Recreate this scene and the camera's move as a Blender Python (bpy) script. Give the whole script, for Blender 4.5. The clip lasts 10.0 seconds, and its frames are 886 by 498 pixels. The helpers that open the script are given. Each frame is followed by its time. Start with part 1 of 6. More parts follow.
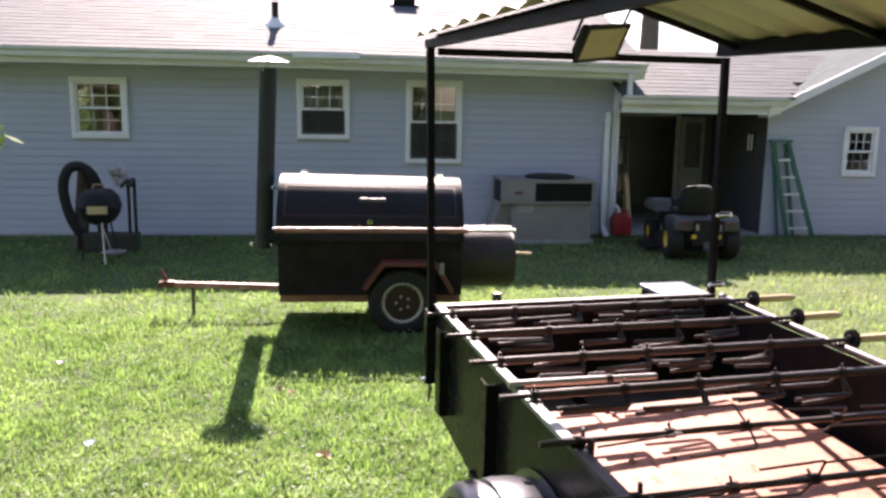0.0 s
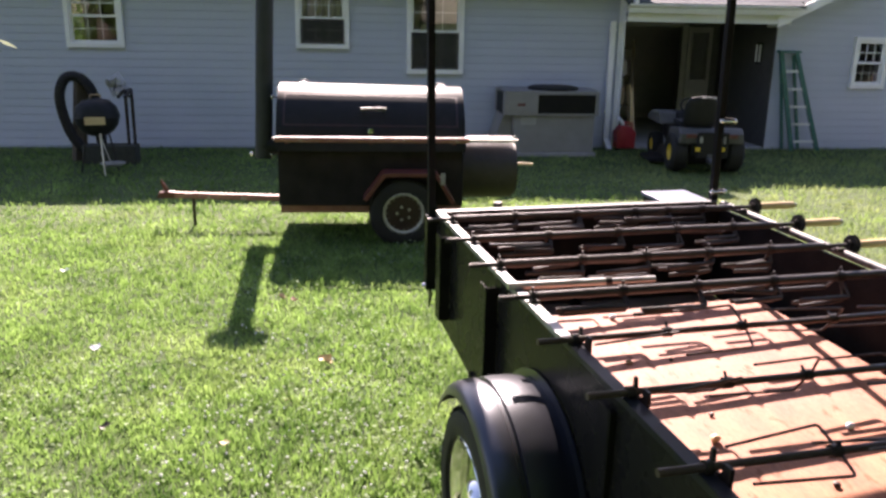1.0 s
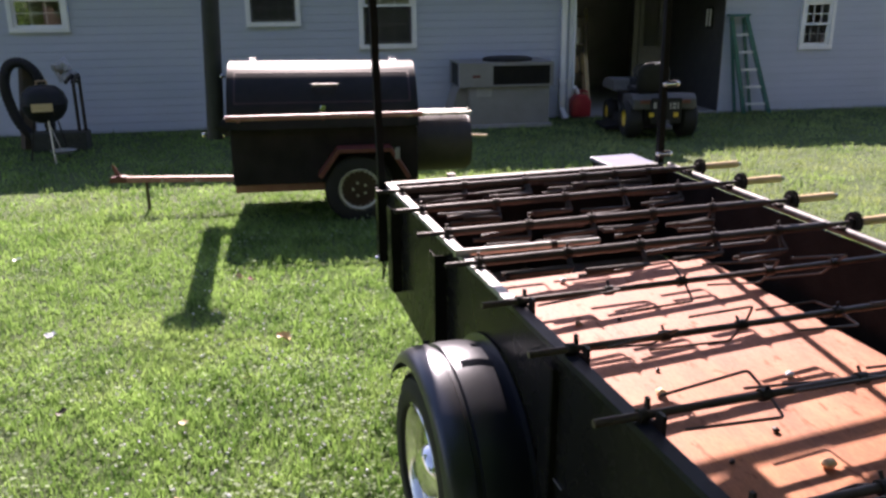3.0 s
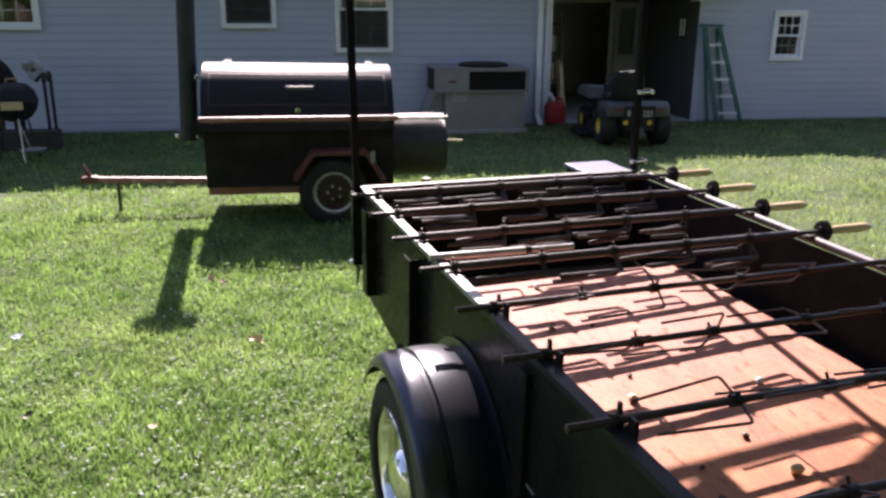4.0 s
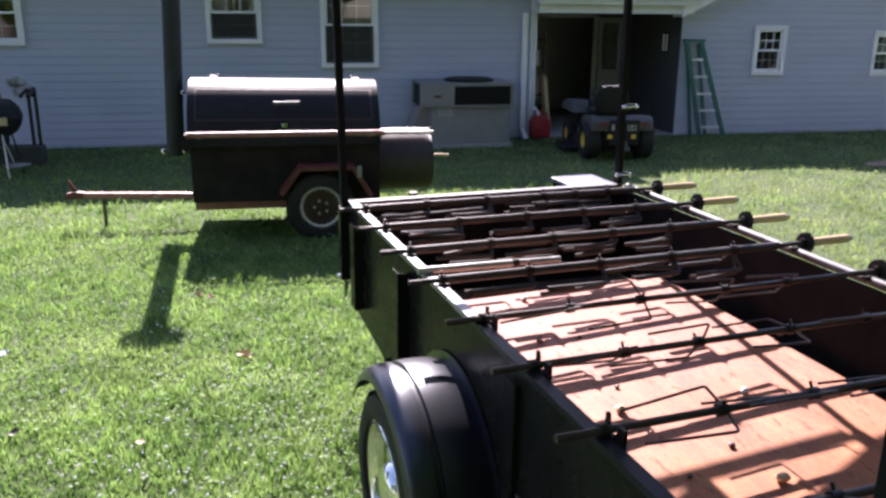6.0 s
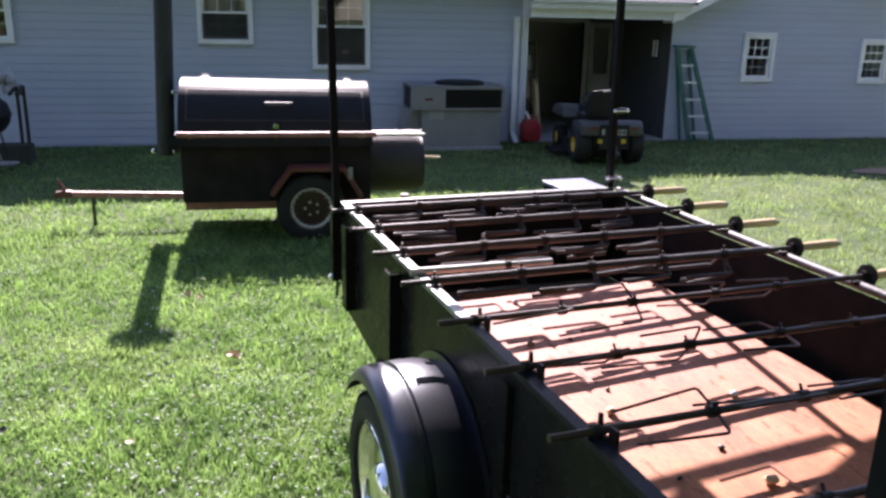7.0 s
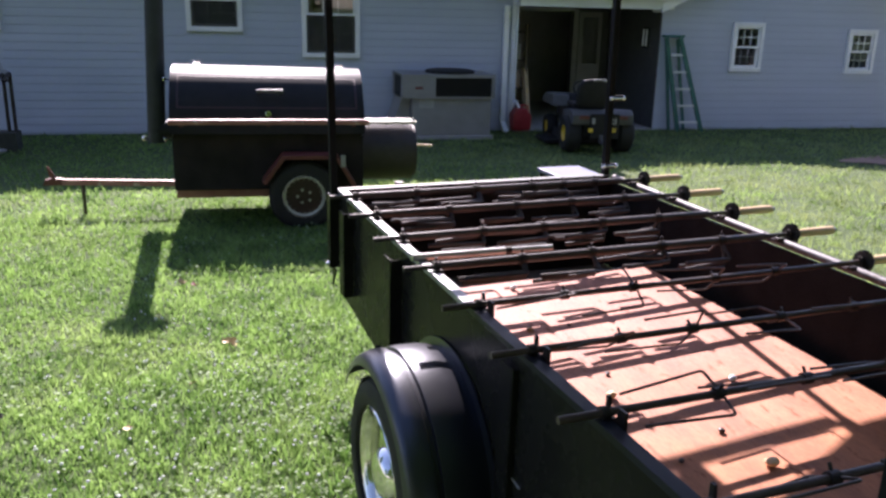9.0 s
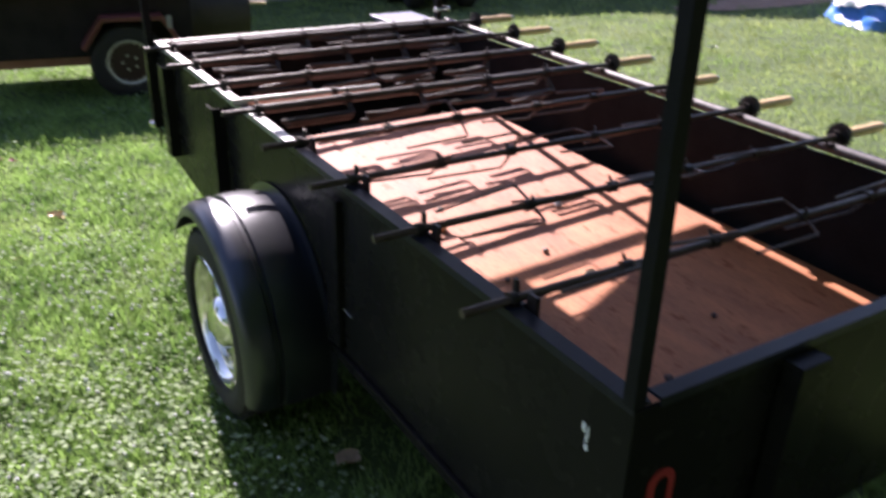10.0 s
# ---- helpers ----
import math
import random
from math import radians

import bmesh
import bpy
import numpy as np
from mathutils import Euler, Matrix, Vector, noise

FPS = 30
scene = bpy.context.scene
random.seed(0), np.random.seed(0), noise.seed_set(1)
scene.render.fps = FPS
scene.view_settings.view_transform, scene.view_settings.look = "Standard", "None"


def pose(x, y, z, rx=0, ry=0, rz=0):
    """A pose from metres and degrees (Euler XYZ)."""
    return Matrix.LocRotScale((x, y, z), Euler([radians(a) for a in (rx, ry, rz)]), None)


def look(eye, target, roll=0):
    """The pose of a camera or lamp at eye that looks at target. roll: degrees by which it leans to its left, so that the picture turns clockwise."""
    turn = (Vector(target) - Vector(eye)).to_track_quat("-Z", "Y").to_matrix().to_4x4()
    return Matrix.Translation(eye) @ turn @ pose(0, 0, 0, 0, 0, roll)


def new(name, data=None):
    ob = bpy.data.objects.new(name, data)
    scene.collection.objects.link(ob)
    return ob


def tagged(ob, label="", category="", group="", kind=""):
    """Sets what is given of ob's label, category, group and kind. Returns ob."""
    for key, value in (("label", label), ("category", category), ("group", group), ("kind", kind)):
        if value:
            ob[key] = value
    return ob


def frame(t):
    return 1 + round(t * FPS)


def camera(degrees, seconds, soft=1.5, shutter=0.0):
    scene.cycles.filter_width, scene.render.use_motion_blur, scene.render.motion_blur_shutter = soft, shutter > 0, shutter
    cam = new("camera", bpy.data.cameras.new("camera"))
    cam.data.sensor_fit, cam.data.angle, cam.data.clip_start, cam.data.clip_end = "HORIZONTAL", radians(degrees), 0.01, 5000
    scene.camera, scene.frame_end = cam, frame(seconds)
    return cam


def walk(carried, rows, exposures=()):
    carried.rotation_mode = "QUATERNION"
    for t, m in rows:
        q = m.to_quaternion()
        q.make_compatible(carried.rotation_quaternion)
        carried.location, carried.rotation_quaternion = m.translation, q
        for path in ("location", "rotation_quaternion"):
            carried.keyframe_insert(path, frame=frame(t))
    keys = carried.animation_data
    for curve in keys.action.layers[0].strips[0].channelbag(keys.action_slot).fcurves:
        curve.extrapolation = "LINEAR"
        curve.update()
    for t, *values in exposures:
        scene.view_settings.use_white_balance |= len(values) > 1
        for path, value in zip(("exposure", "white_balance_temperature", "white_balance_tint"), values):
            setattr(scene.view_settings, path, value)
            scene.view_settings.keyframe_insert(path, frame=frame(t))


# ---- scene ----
FOV = 56.43
ROWS = [
    (0, (-0.8706, -3.4707, 1.7531), (0.1128, 0.3470, 1.0765), 0.958),
    (0.5, (-0.8726, -3.4642, 1.7337), (0.0629, 0.3355, 0.9045), 0.997),
    (1, (-0.8636, -3.4720, 1.7056), (0.0959, 0.2607, 0.6349), 1.056),
    (1.5, (-0.8424, -3.5136, 1.6945), (0.1263, 0.1865, 0.5235), 0.017),
    (2, (-0.8050, -3.5183, 1.6907), (0.2596, 0.1502, 0.5039), -0.695),
    (3.5, (-0.8092, -3.5186, 1.6900), (0.3370, 0.1299, 0.5174), -0.252),
    (4, (-0.8105, -3.5180, 1.6890), (0.4176, 0.1080, 0.5299), 0.485),
    (4.5, (-0.8201, -3.5112, 1.6867), (0.4409, 0.1050, 0.5322), 0.673),
    (5, (-0.8268, -3.5149, 1.6898), (0.4450, 0.1017, 0.5485), 0.977),
    (5.5, (-0.8247, -3.5278, 1.6925), (0.4585, 0.0949, 0.5834), 0.347),
    (7, (-0.8407, -3.5387, 1.6883), (0.5116, 0.0684, 0.6111), 1.205),
    (7.5, (-0.8641, -3.5365, 1.6839), (0.5203, 0.0523, 0.5866), 1.200),
    (8, (-0.8821, -3.5205, 1.6821), (0.5184, 0.0612, 0.5822), 1.537),
    (8.5, (-0.8907, -3.5152, 1.6811), (0.5140, 0.0612, 0.5691), 1.631),
    (9, (-0.8891, -3.5290, 1.6744), (0.5208, 0.0422, 0.5522), 1.494),
    (9.5, (-0.8577, -3.5608, 1.6216), (0.6906, -0.1073, 0.3270), 1.460),
    (9.8, (-0.8165, -3.5796, 1.5734), (0.9401, -0.3218, 0.0563), 1.397),
    (10, (-0.7978, -3.6045, 1.5726), (1.1099, -0.5175, -0.1101), 1.083),
]
cam = camera(FOV, 10.0, soft=2.7, shutter=0.3)
EXPOSURE = [(t, s, k, 32) for t, s, k in ((0.0, 2.18, 7150), (0.5, 2.16, 7150), (1.0, 2.02, 7150), (1.5, 1.86, 7100), (2.0, 1.74, 7000), (3.5, 1.68, 6850), (4.5, 1.71, 6650), (5.5, 1.81, 6450), (7.0, 1.86, 6350), (8.0, 1.83, 6350), (9.0, 1.77, 6350), (10.0, 1.72, 6450))]
walk(cam, [(t, look(e, g, r)) for t, e, g, r in ROWS], EXPOSURE)

# ---- light ----
SUN_ELEV, SUN_AZ = 38.8, 7.5          # degrees; azimuth from +y towards +x
world = bpy.data.worlds.new("world")
scene.world = world
world.use_nodes = True
wn = world.node_tree
sky = wn.nodes.new("ShaderNodeTexSky")
sky.sky_type, sky.sun_disc = "NISHITA", False
sky.sun_elevation, sky.sun_rotation = radians(SUN_ELEV), radians(SUN_AZ)
sky.air_density, sky.dust_density, sky.ozone_density = 1.0, 0.6, 1.0
wn.links.new(sky.outputs[0], wn.nodes["Background"].inputs[0])
wn.nodes["Background"].inputs[1].default_value = 0.078
sun = new("sun", bpy.data.lights.new("sun", "SUN"))
sun.data.energy, sun.data.angle, sun.data.color = 5.0, radians(0.53), (1.0, 0.95, 0.87)
_e, _a = radians(SUN_ELEV), radians(SUN_AZ)
SUN_DIR = Vector((math.sin(_a) * math.cos(_e), math.cos(_a) * math.cos(_e), math.sin(_e)))
sun.matrix_world = look(SUN_DIR * 40, (0, 0, 0))


# ---- materials ----
def material(name):
    m = bpy.data.materials.new(name)
    m.use_nodes = True
    nt = m.node_tree
    return m, nt, nt.nodes["Principled BSDF"]


def put(nt, kind, **inputs):
    n = nt.nodes.new(kind)
    for k, v in inputs.items():
        n.inputs[k.replace("_", " ")].default_value = v
    return n


def ramp(nt, fac, stops):
    n = nt.nodes.new("ShaderNodeValToRGB")
    el = n.color_ramp.elements
    while len(el) < len(stops):
        el.new(0.5)
    for e, (pos, col) in zip(el, stops):
        e.position, e.color = pos, (*col, 1)
    nt.links.new(fac, n.inputs[0])
    return n.outputs[0]


def surface(name, dark, light, rough=0.6, metal=0.0, scale=8.0, fine=120.0, bump=0.15, coords="Object",
            spec=0.5, rough_var=0.12, stretch=(1, 1, 1), wear=None, wear_amount=0.62, island=0.0, coat=0.0):
    """A material of two-scale mottling, grain and relief, with optional worn patches of another colour."""
    m, nt, b = material(name)
    tc = nt.nodes.new("ShaderNodeTexCoord")
    mp = nt.nodes.new("ShaderNodeMapping")
    mp.inputs["Scale"].default_value = stretch
    nt.links.new(tc.outputs[coords], mp.inputs[0])
    big = put(nt, "ShaderNodeTexNoise", Scale=scale, Detail=5.0, Roughness=0.6)
    small = put(nt, "ShaderNodeTexNoise", Scale=fine, Detail=3.0, Roughness=0.6)
    for n in (big, small):
        nt.links.new(mp.outputs[0], n.inputs["Vector"])
    mix = put(nt, "ShaderNodeMath")
    mix.operation = "MULTIPLY_ADD"
    nt.links.new(small.outputs["Fac"], mix.inputs[0])
    mix.inputs[1].default_value = 0.35
    ad = put(nt, "ShaderNodeMath")
    ad.operation = "MULTIPLY"
    nt.links.new(big.outputs["Fac"], ad.inputs[0])
    ad.inputs[1].default_value = 0.65
    nt.links.new(ad.outputs[0], mix.inputs[2])
    col = ramp(nt, mix.outputs[0], [(0.34, dark), (0.66, light)])
    if wear:
        wn_ = put(nt, "ShaderNodeTexNoise", Scale=scale * 2.3, Detail=8.0, Roughness=0.7)
        nt.links.new(mp.outputs[0], wn_.inputs["Vector"])
        wf = ramp(nt, wn_.outputs["Fac"], [(wear_amount, (0, 0, 0)), (wear_amount + 0.06, (1, 1, 1))])
        mx = nt.nodes.new("ShaderNodeMixRGB")
        nt.links.new(wf, mx.inputs[0])
        nt.links.new(col, mx.inputs[1])
        mx.inputs[2].default_value = (*wear, 1)
        col = mx.outputs[0]
    if island:
        oi = nt.nodes.new("ShaderNodeObjectInfo")
        hs = nt.nodes.new("ShaderNodeHueSaturation")
        mr = put(nt, "ShaderNodeMapRange")
        nt.links.new(oi.outputs["Random"], mr.inputs[0])
        mr.inputs[3].default_value, mr.inputs[4].default_value = 1 - island, 1 + island
        nt.links.new(mr.outputs[0], hs.inputs["Value"])
        nt.links.new(col, hs.inputs["Color"])
        col = hs.outputs[0]
    nt.links.new(col, b.inputs["Base Color"])
    rr = put(nt, "ShaderNodeMapRange")
    nt.links.new(big.outputs["Fac"], rr.inputs[0])
    rr.inputs[3].default_value, rr.inputs[4].default_value = max(0.02, rough - rough_var), min(1, rough + rough_var)
    nt.links.new(rr.outputs[0], b.inputs["Roughness"])
    b.inputs["Metallic"].default_value = metal
    b.inputs["Specular IOR Level"].default_value = spec
    b.inputs["Coat Weight"].default_value = coat
    if bump:
        bp = put(nt, "ShaderNodeBump", Strength=bump, Distance=0.01)
        nt.links.new(mix.outputs[0], bp.inputs["Height"])
        nt.links.new(bp.outputs[0], b.inputs["Normal"])
    return m


SIDING = surface("blue_grey_vinyl", (0.375, 0.418, 0.505), (0.43, 0.474, 0.573), 0.5, scale=2.0, fine=60, bump=0.05, stretch=(0.3, 1, 3))
WHITE = surface("white_vinyl", (0.72, 0.73, 0.74), (0.82, 0.83, 0.84), 0.4, scale=5, bump=0.03)
GUTTER = surface("white_gutter", (0.60, 0.62, 0.60), (0.74, 0.76, 0.74), 0.4, scale=3, bump=0.03, wear=(0.42, 0.42, 0.38), wear_amount=0.68)
SHINGLE = surface("grey_shingle", (0.052, 0.069, 0.070), (0.084, 0.106, 0.108), 0.95, spec=0.06, scale=5, fine=90, bump=0.6, island=0.1)
GLASS, _nt, _b = material("window_glass")
_b.inputs["Base Color"].default_value = (0.92, 0.95, 0.93, 1)
_b.inputs["Roughness"].default_value = 0.0
_b.inputs["Transmission Weight"].default_value = 1.0
_b.inputs["IOR"].default_value = 1.55
BLACK_PAINT = surface("black_gloss_paint", (0.0092, 0.009, 0.0088), (0.016, 0.0154, 0.0146), 0.27, scale=6, fine=200, bump=0.02, rough_var=0.06, spec=0.045, wear=(0.022, 0.016, 0.011), wear_amount=0.74)
FENDER_PAINT = surface("black_fender_paint", (0.008, 0.0085, 0.012), (0.012, 0.013, 0.018), 0.32, scale=9, fine=240, bump=0.05, spec=0.9, rough_var=0.05)
FENDER_PAINT.node_tree.nodes["Principled BSDF"].inputs["Specular Tint"].default_value = (0.80, 0.88, 1.0, 1)
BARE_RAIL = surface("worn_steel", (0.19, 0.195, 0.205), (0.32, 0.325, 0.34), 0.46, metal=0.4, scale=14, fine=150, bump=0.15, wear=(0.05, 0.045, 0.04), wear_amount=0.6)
RAIL_PAINT = surface("blue_black_paint", (0.007, 0.0085, 0.013), (0.017, 0.0195, 0.029), 0.4, scale=9, fine=140, bump=0.08, spec=0.14)
FRAME_PAINT = surface("blue_black_frame_paint", (0.006, 0.006, 0.008), (0.013, 0.013, 0.016), 0.5, scale=10, fine=160, bump=0.08, spec=0.07)
DARK_RUST = surface("sooty_rusty_steel", (0.020, 0.017, 0.0165), (0.046, 0.039, 0.037), 0.58, metal=0.1, scale=14, fine=180, bump=0.3, wear=(0.07, 0.05, 0.045), wear_amount=0.70, island=0.25)
PIPE_STEEL = surface("worn_pipe_steel", (0.040, 0.041, 0.046), (0.092, 0.093, 0.10), 0.55, metal=0.2, scale=12, fine=150, bump=0.12, wear=(0.03, 0.025, 0.022), wear_amount=0.53)
FRONT_RAIL = surface("pale_worn_steel", (0.080, 0.090, 0.088), (0.14, 0.152, 0.148), 0.55, metal=0.15, scale=9, fine=150, bump=0.1, wear=(0.06, 0.055, 0.05), wear_amount=0.60)
# the sky's reflection on the tool box lid, put in as a base colour
SKY_LAVENDER = surface("sky_tinted_lid", (0.155, 0.16, 0.225), (0.20, 0.205, 0.28), 0.34, scale=10, bump=0.05)
RUST = surface("rusty_steel", (0.034, 0.0235, 0.0215), (0.074, 0.053, 0.047), 0.45, metal=0.25, scale=14, fine=180, bump=0.3, wear=(0.15, 0.11, 0.09), wear_amount=0.66, island=0.25)
SOOTY_PIPE = surface("sooty_pipe", (0.024, 0.0205, 0.020), (0.054, 0.046, 0.044), 0.46, metal=0.2, scale=12, fine=170, bump=0.2, wear=(0.12, 0.10, 0.09), wear_amount=0.68, island=0.2)
DARK_STEEL = surface("dark_steel", (0.013, 0.011, 0.010), (0.034, 0.027, 0.025), 0.5, metal=0.4, scale=12, fine=160, bump=0.25)
PLY = surface("plywood", (0.265, 0.108, 0.073), (0.505, 0.230, 0.159), 0.7, scale=3.4, fine=40, bump=0.14, stretch=(3.5, 1.1, 1), wear=(0.24, 0.08, 0.038), wear_amount=0.57)
_nt = PLY.node_tree
_b = _nt.nodes["Principled BSDF"]
_col = _b.inputs["Base Color"].links[0].from_socket
_tc = _nt.nodes.new("ShaderNodeTexCoord")
_sx = _nt.nodes.new("ShaderNodeSeparateXYZ")
_nt.links.new(_tc.outputs["Object"], _sx.inputs[0])
_no = put(_nt, "ShaderNodeTexNoise", Scale=2.2, Detail=4.0)
_nt.links.new(_tc.outputs["Object"], _no.inputs["Vector"])
_ma = put(_nt, "ShaderNodeMath")
_ma.operation = "MULTIPLY_ADD"
_nt.links.new(_no.outputs["Fac"], _ma.inputs[0])
_ma.inputs[1].default_value = 0.9
_nt.links.new(_sx.outputs["Y"], _ma.inputs[2])
_mr = put(_nt, "ShaderNodeMapRange")
_nt.links.new(_ma.outputs[0], _mr.inputs[0])
for _k, _v in ((1, -0.75), (2, -1.55), (3, 0.0), (4, 1.0)):
    _mr.inputs[_k].default_value = _v
_hs = _nt.nodes.new("ShaderNodeMixRGB")
_hs.blend_type = "MULTIPLY"
_nt.links.new(_mr.outputs[0], _hs.inputs[0])
_nt.links.new(_col, _hs.inputs[1])
_hs.inputs[2].default_value = (1.0, 0.86, 0.56, 1)
_nt.links.new(_hs.outputs[0], _b.inputs["Base Color"])
HANDLE_WOOD = surface("pale_turned_wood", (0.50, 0.36, 0.19), (0.68, 0.53, 0.32), 0.55, scale=9, fine=90, bump=0.1, stretch=(0.4, 4, 4), island=0.12)
TYRE = surface("tyre_rubber", (0.007, 0.007, 0.007), (0.016, 0.0155, 0.015), 0.75, scale=20, fine=200, bump=0.25)
CHROME = surface("chrome", (0.70, 0.70, 0.70), (0.82, 0.82, 0.82), 0.09, metal=1.0, scale=20, bump=0.02, rough_var=0.03)
POLISHED = surface("polished_wheel", (0.62, 0.62, 0.58), (0.74, 0.74, 0.69), 0.14, metal=1.0, scale=14, bump=0.02, rough_var=0.05)
CREAM_WHEEL = surface("cream_wheel_paint", (0.50, 0.50, 0.40), (0.64, 0.63, 0.52), 0.3, scale=12, bump=0.05, spec=0.6)
SMOKER_BLACK = surface("smoker_black", (0.015, 0.0165, 0.018), (0.028, 0.029, 0.031), 0.36, rough_var=0.04, scale=5, fine=150, bump=0.02, spec=0.06, wear=(0.045, 0.022, 0.014), wear_amount=0.70)
# black lightened to grey in place of sky reflected on the stack
STACK_PAINT = surface("sky_greyed_paint", (0.026, 0.030, 0.031), (0.046, 0.050, 0.052), 0.5, scale=6, fine=150, bump=0.05, spec=0.15)
SMOKER_BOX = surface("weathered_black_steel", (0.016, 0.0145, 0.014), (0.033, 0.029, 0.0275), 0.7, scale=5, fine=150, bump=0.08, spec=0.05, wear=(0.05, 0.03, 0.022), wear_amount=0.66)
SMOKER_BLACK.node_tree.nodes["Principled BSDF"].inputs["Specular Tint"].default_value = (0.84, 0.95, 0.95, 1)
RED_PAINT = surface("faded_red_paint", (0.085, 0.017, 0.016), (0.17, 0.045, 0.038), 0.5, scale=9, fine=140, bump=0.12, wear=(0.20, 0.12, 0.10), wear_amount=0.62)
PINK_RAIL = surface("sun_bleached_red_paint", (0.26, 0.09, 0.075), (0.40, 0.19, 0.16), 0.45, scale=6, fine=120, bump=0.12, wear=(0.45, 0.33, 0.28), wear_amount=0.58)
BURNT = surface("burnt_brown_steel", (0.020, 0.016, 0.0155), (0.046, 0.036, 0.033), 0.6, scale=9, fine=120, bump=0.2, wear=(0.12, 0.08, 0.06), wear_amount=0.7)
DARK_RED = surface("dark_red_rim", (0.018, 0.007, 0.007), (0.036, 0.012, 0.012), 0.45, scale=20, bump=0.1)
GALV = surface("galvanised_sheet", (0.35, 0.35, 0.35), (0.55, 0.55, 0.54), 0.4, metal=0.8, scale=12, bump=0.08)
CONCRETE = surface("concrete", (0.26, 0.26, 0.25), (0.38, 0.37, 0.35), 0.9, scale=6, fine=90, bump=0.3)
AC_METAL = surface("beige_grey_metal", (0.20, 0.195, 0.19), (0.275, 0.27, 0.262), 0.55, scale=4, bump=0.06)
DARK_PLASTIC = surface("dark_plastic", (0.010, 0.010, 0.0105), (0.020, 0.0195, 0.020), 0.6, scale=15, bump=0.08, spec=0.25)
YELLOW = surface("yellow_paint", (0.55, 0.36, 0.02), (0.70, 0.48, 0.04), 0.4, scale=10, bump=0.05)
RED_PLASTIC = surface("red_plastic", (0.32, 0.02, 0.025), (0.45, 0.04, 0.04), 0.4, scale=10, bump=0.05)
# dusty plastic of the mower; on the porch walls the same grey paints in shade
DUST_SHADE_GREY = surface("dust_and_shade_grey", (0.05, 0.05, 0.05), (0.095, 0.095, 0.092), 0.6, scale=10, bump=0.08)
OLD_WOOD = surface("old_dark_wood", (0.05, 0.038, 0.026), (0.10, 0.075, 0.052), 0.8, scale=7, bump=0.15)
# on door and casing this grey is white paint with the shade mixed in
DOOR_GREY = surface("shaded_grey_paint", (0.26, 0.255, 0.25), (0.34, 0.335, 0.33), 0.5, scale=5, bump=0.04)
SCREEN, _nt, _b = material("insect_screen")
_b.inputs["Base Color"].default_value = (0.03, 0.03, 0.032, 1)
_b.inputs["Alpha"].default_value = 0.5
CURTAIN = surface("beige_curtain", (0.62, 0.57, 0.46), (0.76, 0.70, 0.58), 0.85, scale=6, fine=120, bump=0.1)
GREEN_FIBRE = surface("green_fibreglass", (0.015, 0.10, 0.085), (0.03, 0.16, 0.13), 0.45, scale=14, bump=0.06)
ALU = surface("aluminium", (0.50, 0.50, 0.50), (0.66, 0.66, 0.66), 0.35, metal=0.9, scale=20, bump=0.05)
TAN_WOOD = surface("weathered_wood", (0.22, 0.15, 0.09), (0.36, 0.26, 0.17), 0.75, scale=6, fine=80, bump=0.2, stretch=(1, 1, 0.2))
INTERIOR = surface("dim_interior_paint", (0.34, 0.33, 0.31), (0.46, 0.45, 0.43), 0.8, scale=3, bump=0.05)
CANOPY_SHEET = surface("canopy_sheet", (0.32, 0.355, 0.235), (0.41, 0.45, 0.315), 0.45, scale=3, fine=50, bump=0.05)
SOOT = surface("sooty_pit", (0.0095, 0.0088, 0.0088), (0.020, 0.018, 0.0178), 0.85, scale=9, fine=110, bump=0.35, spec=0.06, wear=(0.018, 0.011, 0.009), wear_amount=0.70)
ASH = surface("ash_and_rust", (0.075, 0.064, 0.062), (0.15, 0.132, 0.128), 0.9, scale=7, fine=120, bump=0.4, spec=0.2)
FABRIC = surface("dark_fabric", (0.02, 0.024, 0.02), (0.05, 0.055, 0.045), 0.9, scale=18, fine=200, bump=0.3)
GREY_BAG = surface("grey_plastic_film", (0.22, 0.23, 0.24), (0.36, 0.37, 0.39), 0.35, scale=14, bump=0.4)

# ground soil and thatch
GROUND, _nt, _b = material("lawn")
_tc = _nt.nodes.new("ShaderNodeTexCoord")
_n1 = put(_nt, "ShaderNodeTexNoise", Scale=0.9, Detail=6.0, Roughness=0.65)
_n2 = put(_nt, "ShaderNodeTexNoise", Scale=38.0, Detail=5.0, Roughness=0.7)
for _n in (_n1, _n2):
    _nt.links.new(_tc.outputs["Object"], _n.inputs["Vector"])
_mx = put(_nt, "ShaderNodeMath")
_mx.operation = "MULTIPLY_ADD"
_nt.links.new(_n2.outputs["Fac"], _mx.inputs[0])
_mx.inputs[1].default_value = 0.6
_sc = put(_nt, "ShaderNodeMath")
_sc.operation = "MULTIPLY"
_nt.links.new(_n1.outputs["Fac"], _sc.inputs[0])
_sc.inputs[1].default_value = 0.4
_nt.links.new(_sc.outputs[0], _mx.inputs[2])
_nt.links.new(ramp(_nt, _mx.outputs[0], [(0.32, (0.024, 0.044, 0.010)), (0.47, (0.044, 0.080, 0.017)), (0.60, (0.075, 0.125, 0.028)), (0.72, (0.105, 0.135, 0.045))]), _b.inputs["Base Color"])
_b.inputs["Roughness"].default_value = 0.9
_bp = put(_nt, "ShaderNodeBump", Strength=0.8, Distance=0.03)
_nt.links.new(_n2.outputs["Fac"], _bp.inputs["Height"])
_nt.links.new(_bp.outputs[0], _b.inputs["Normal"])


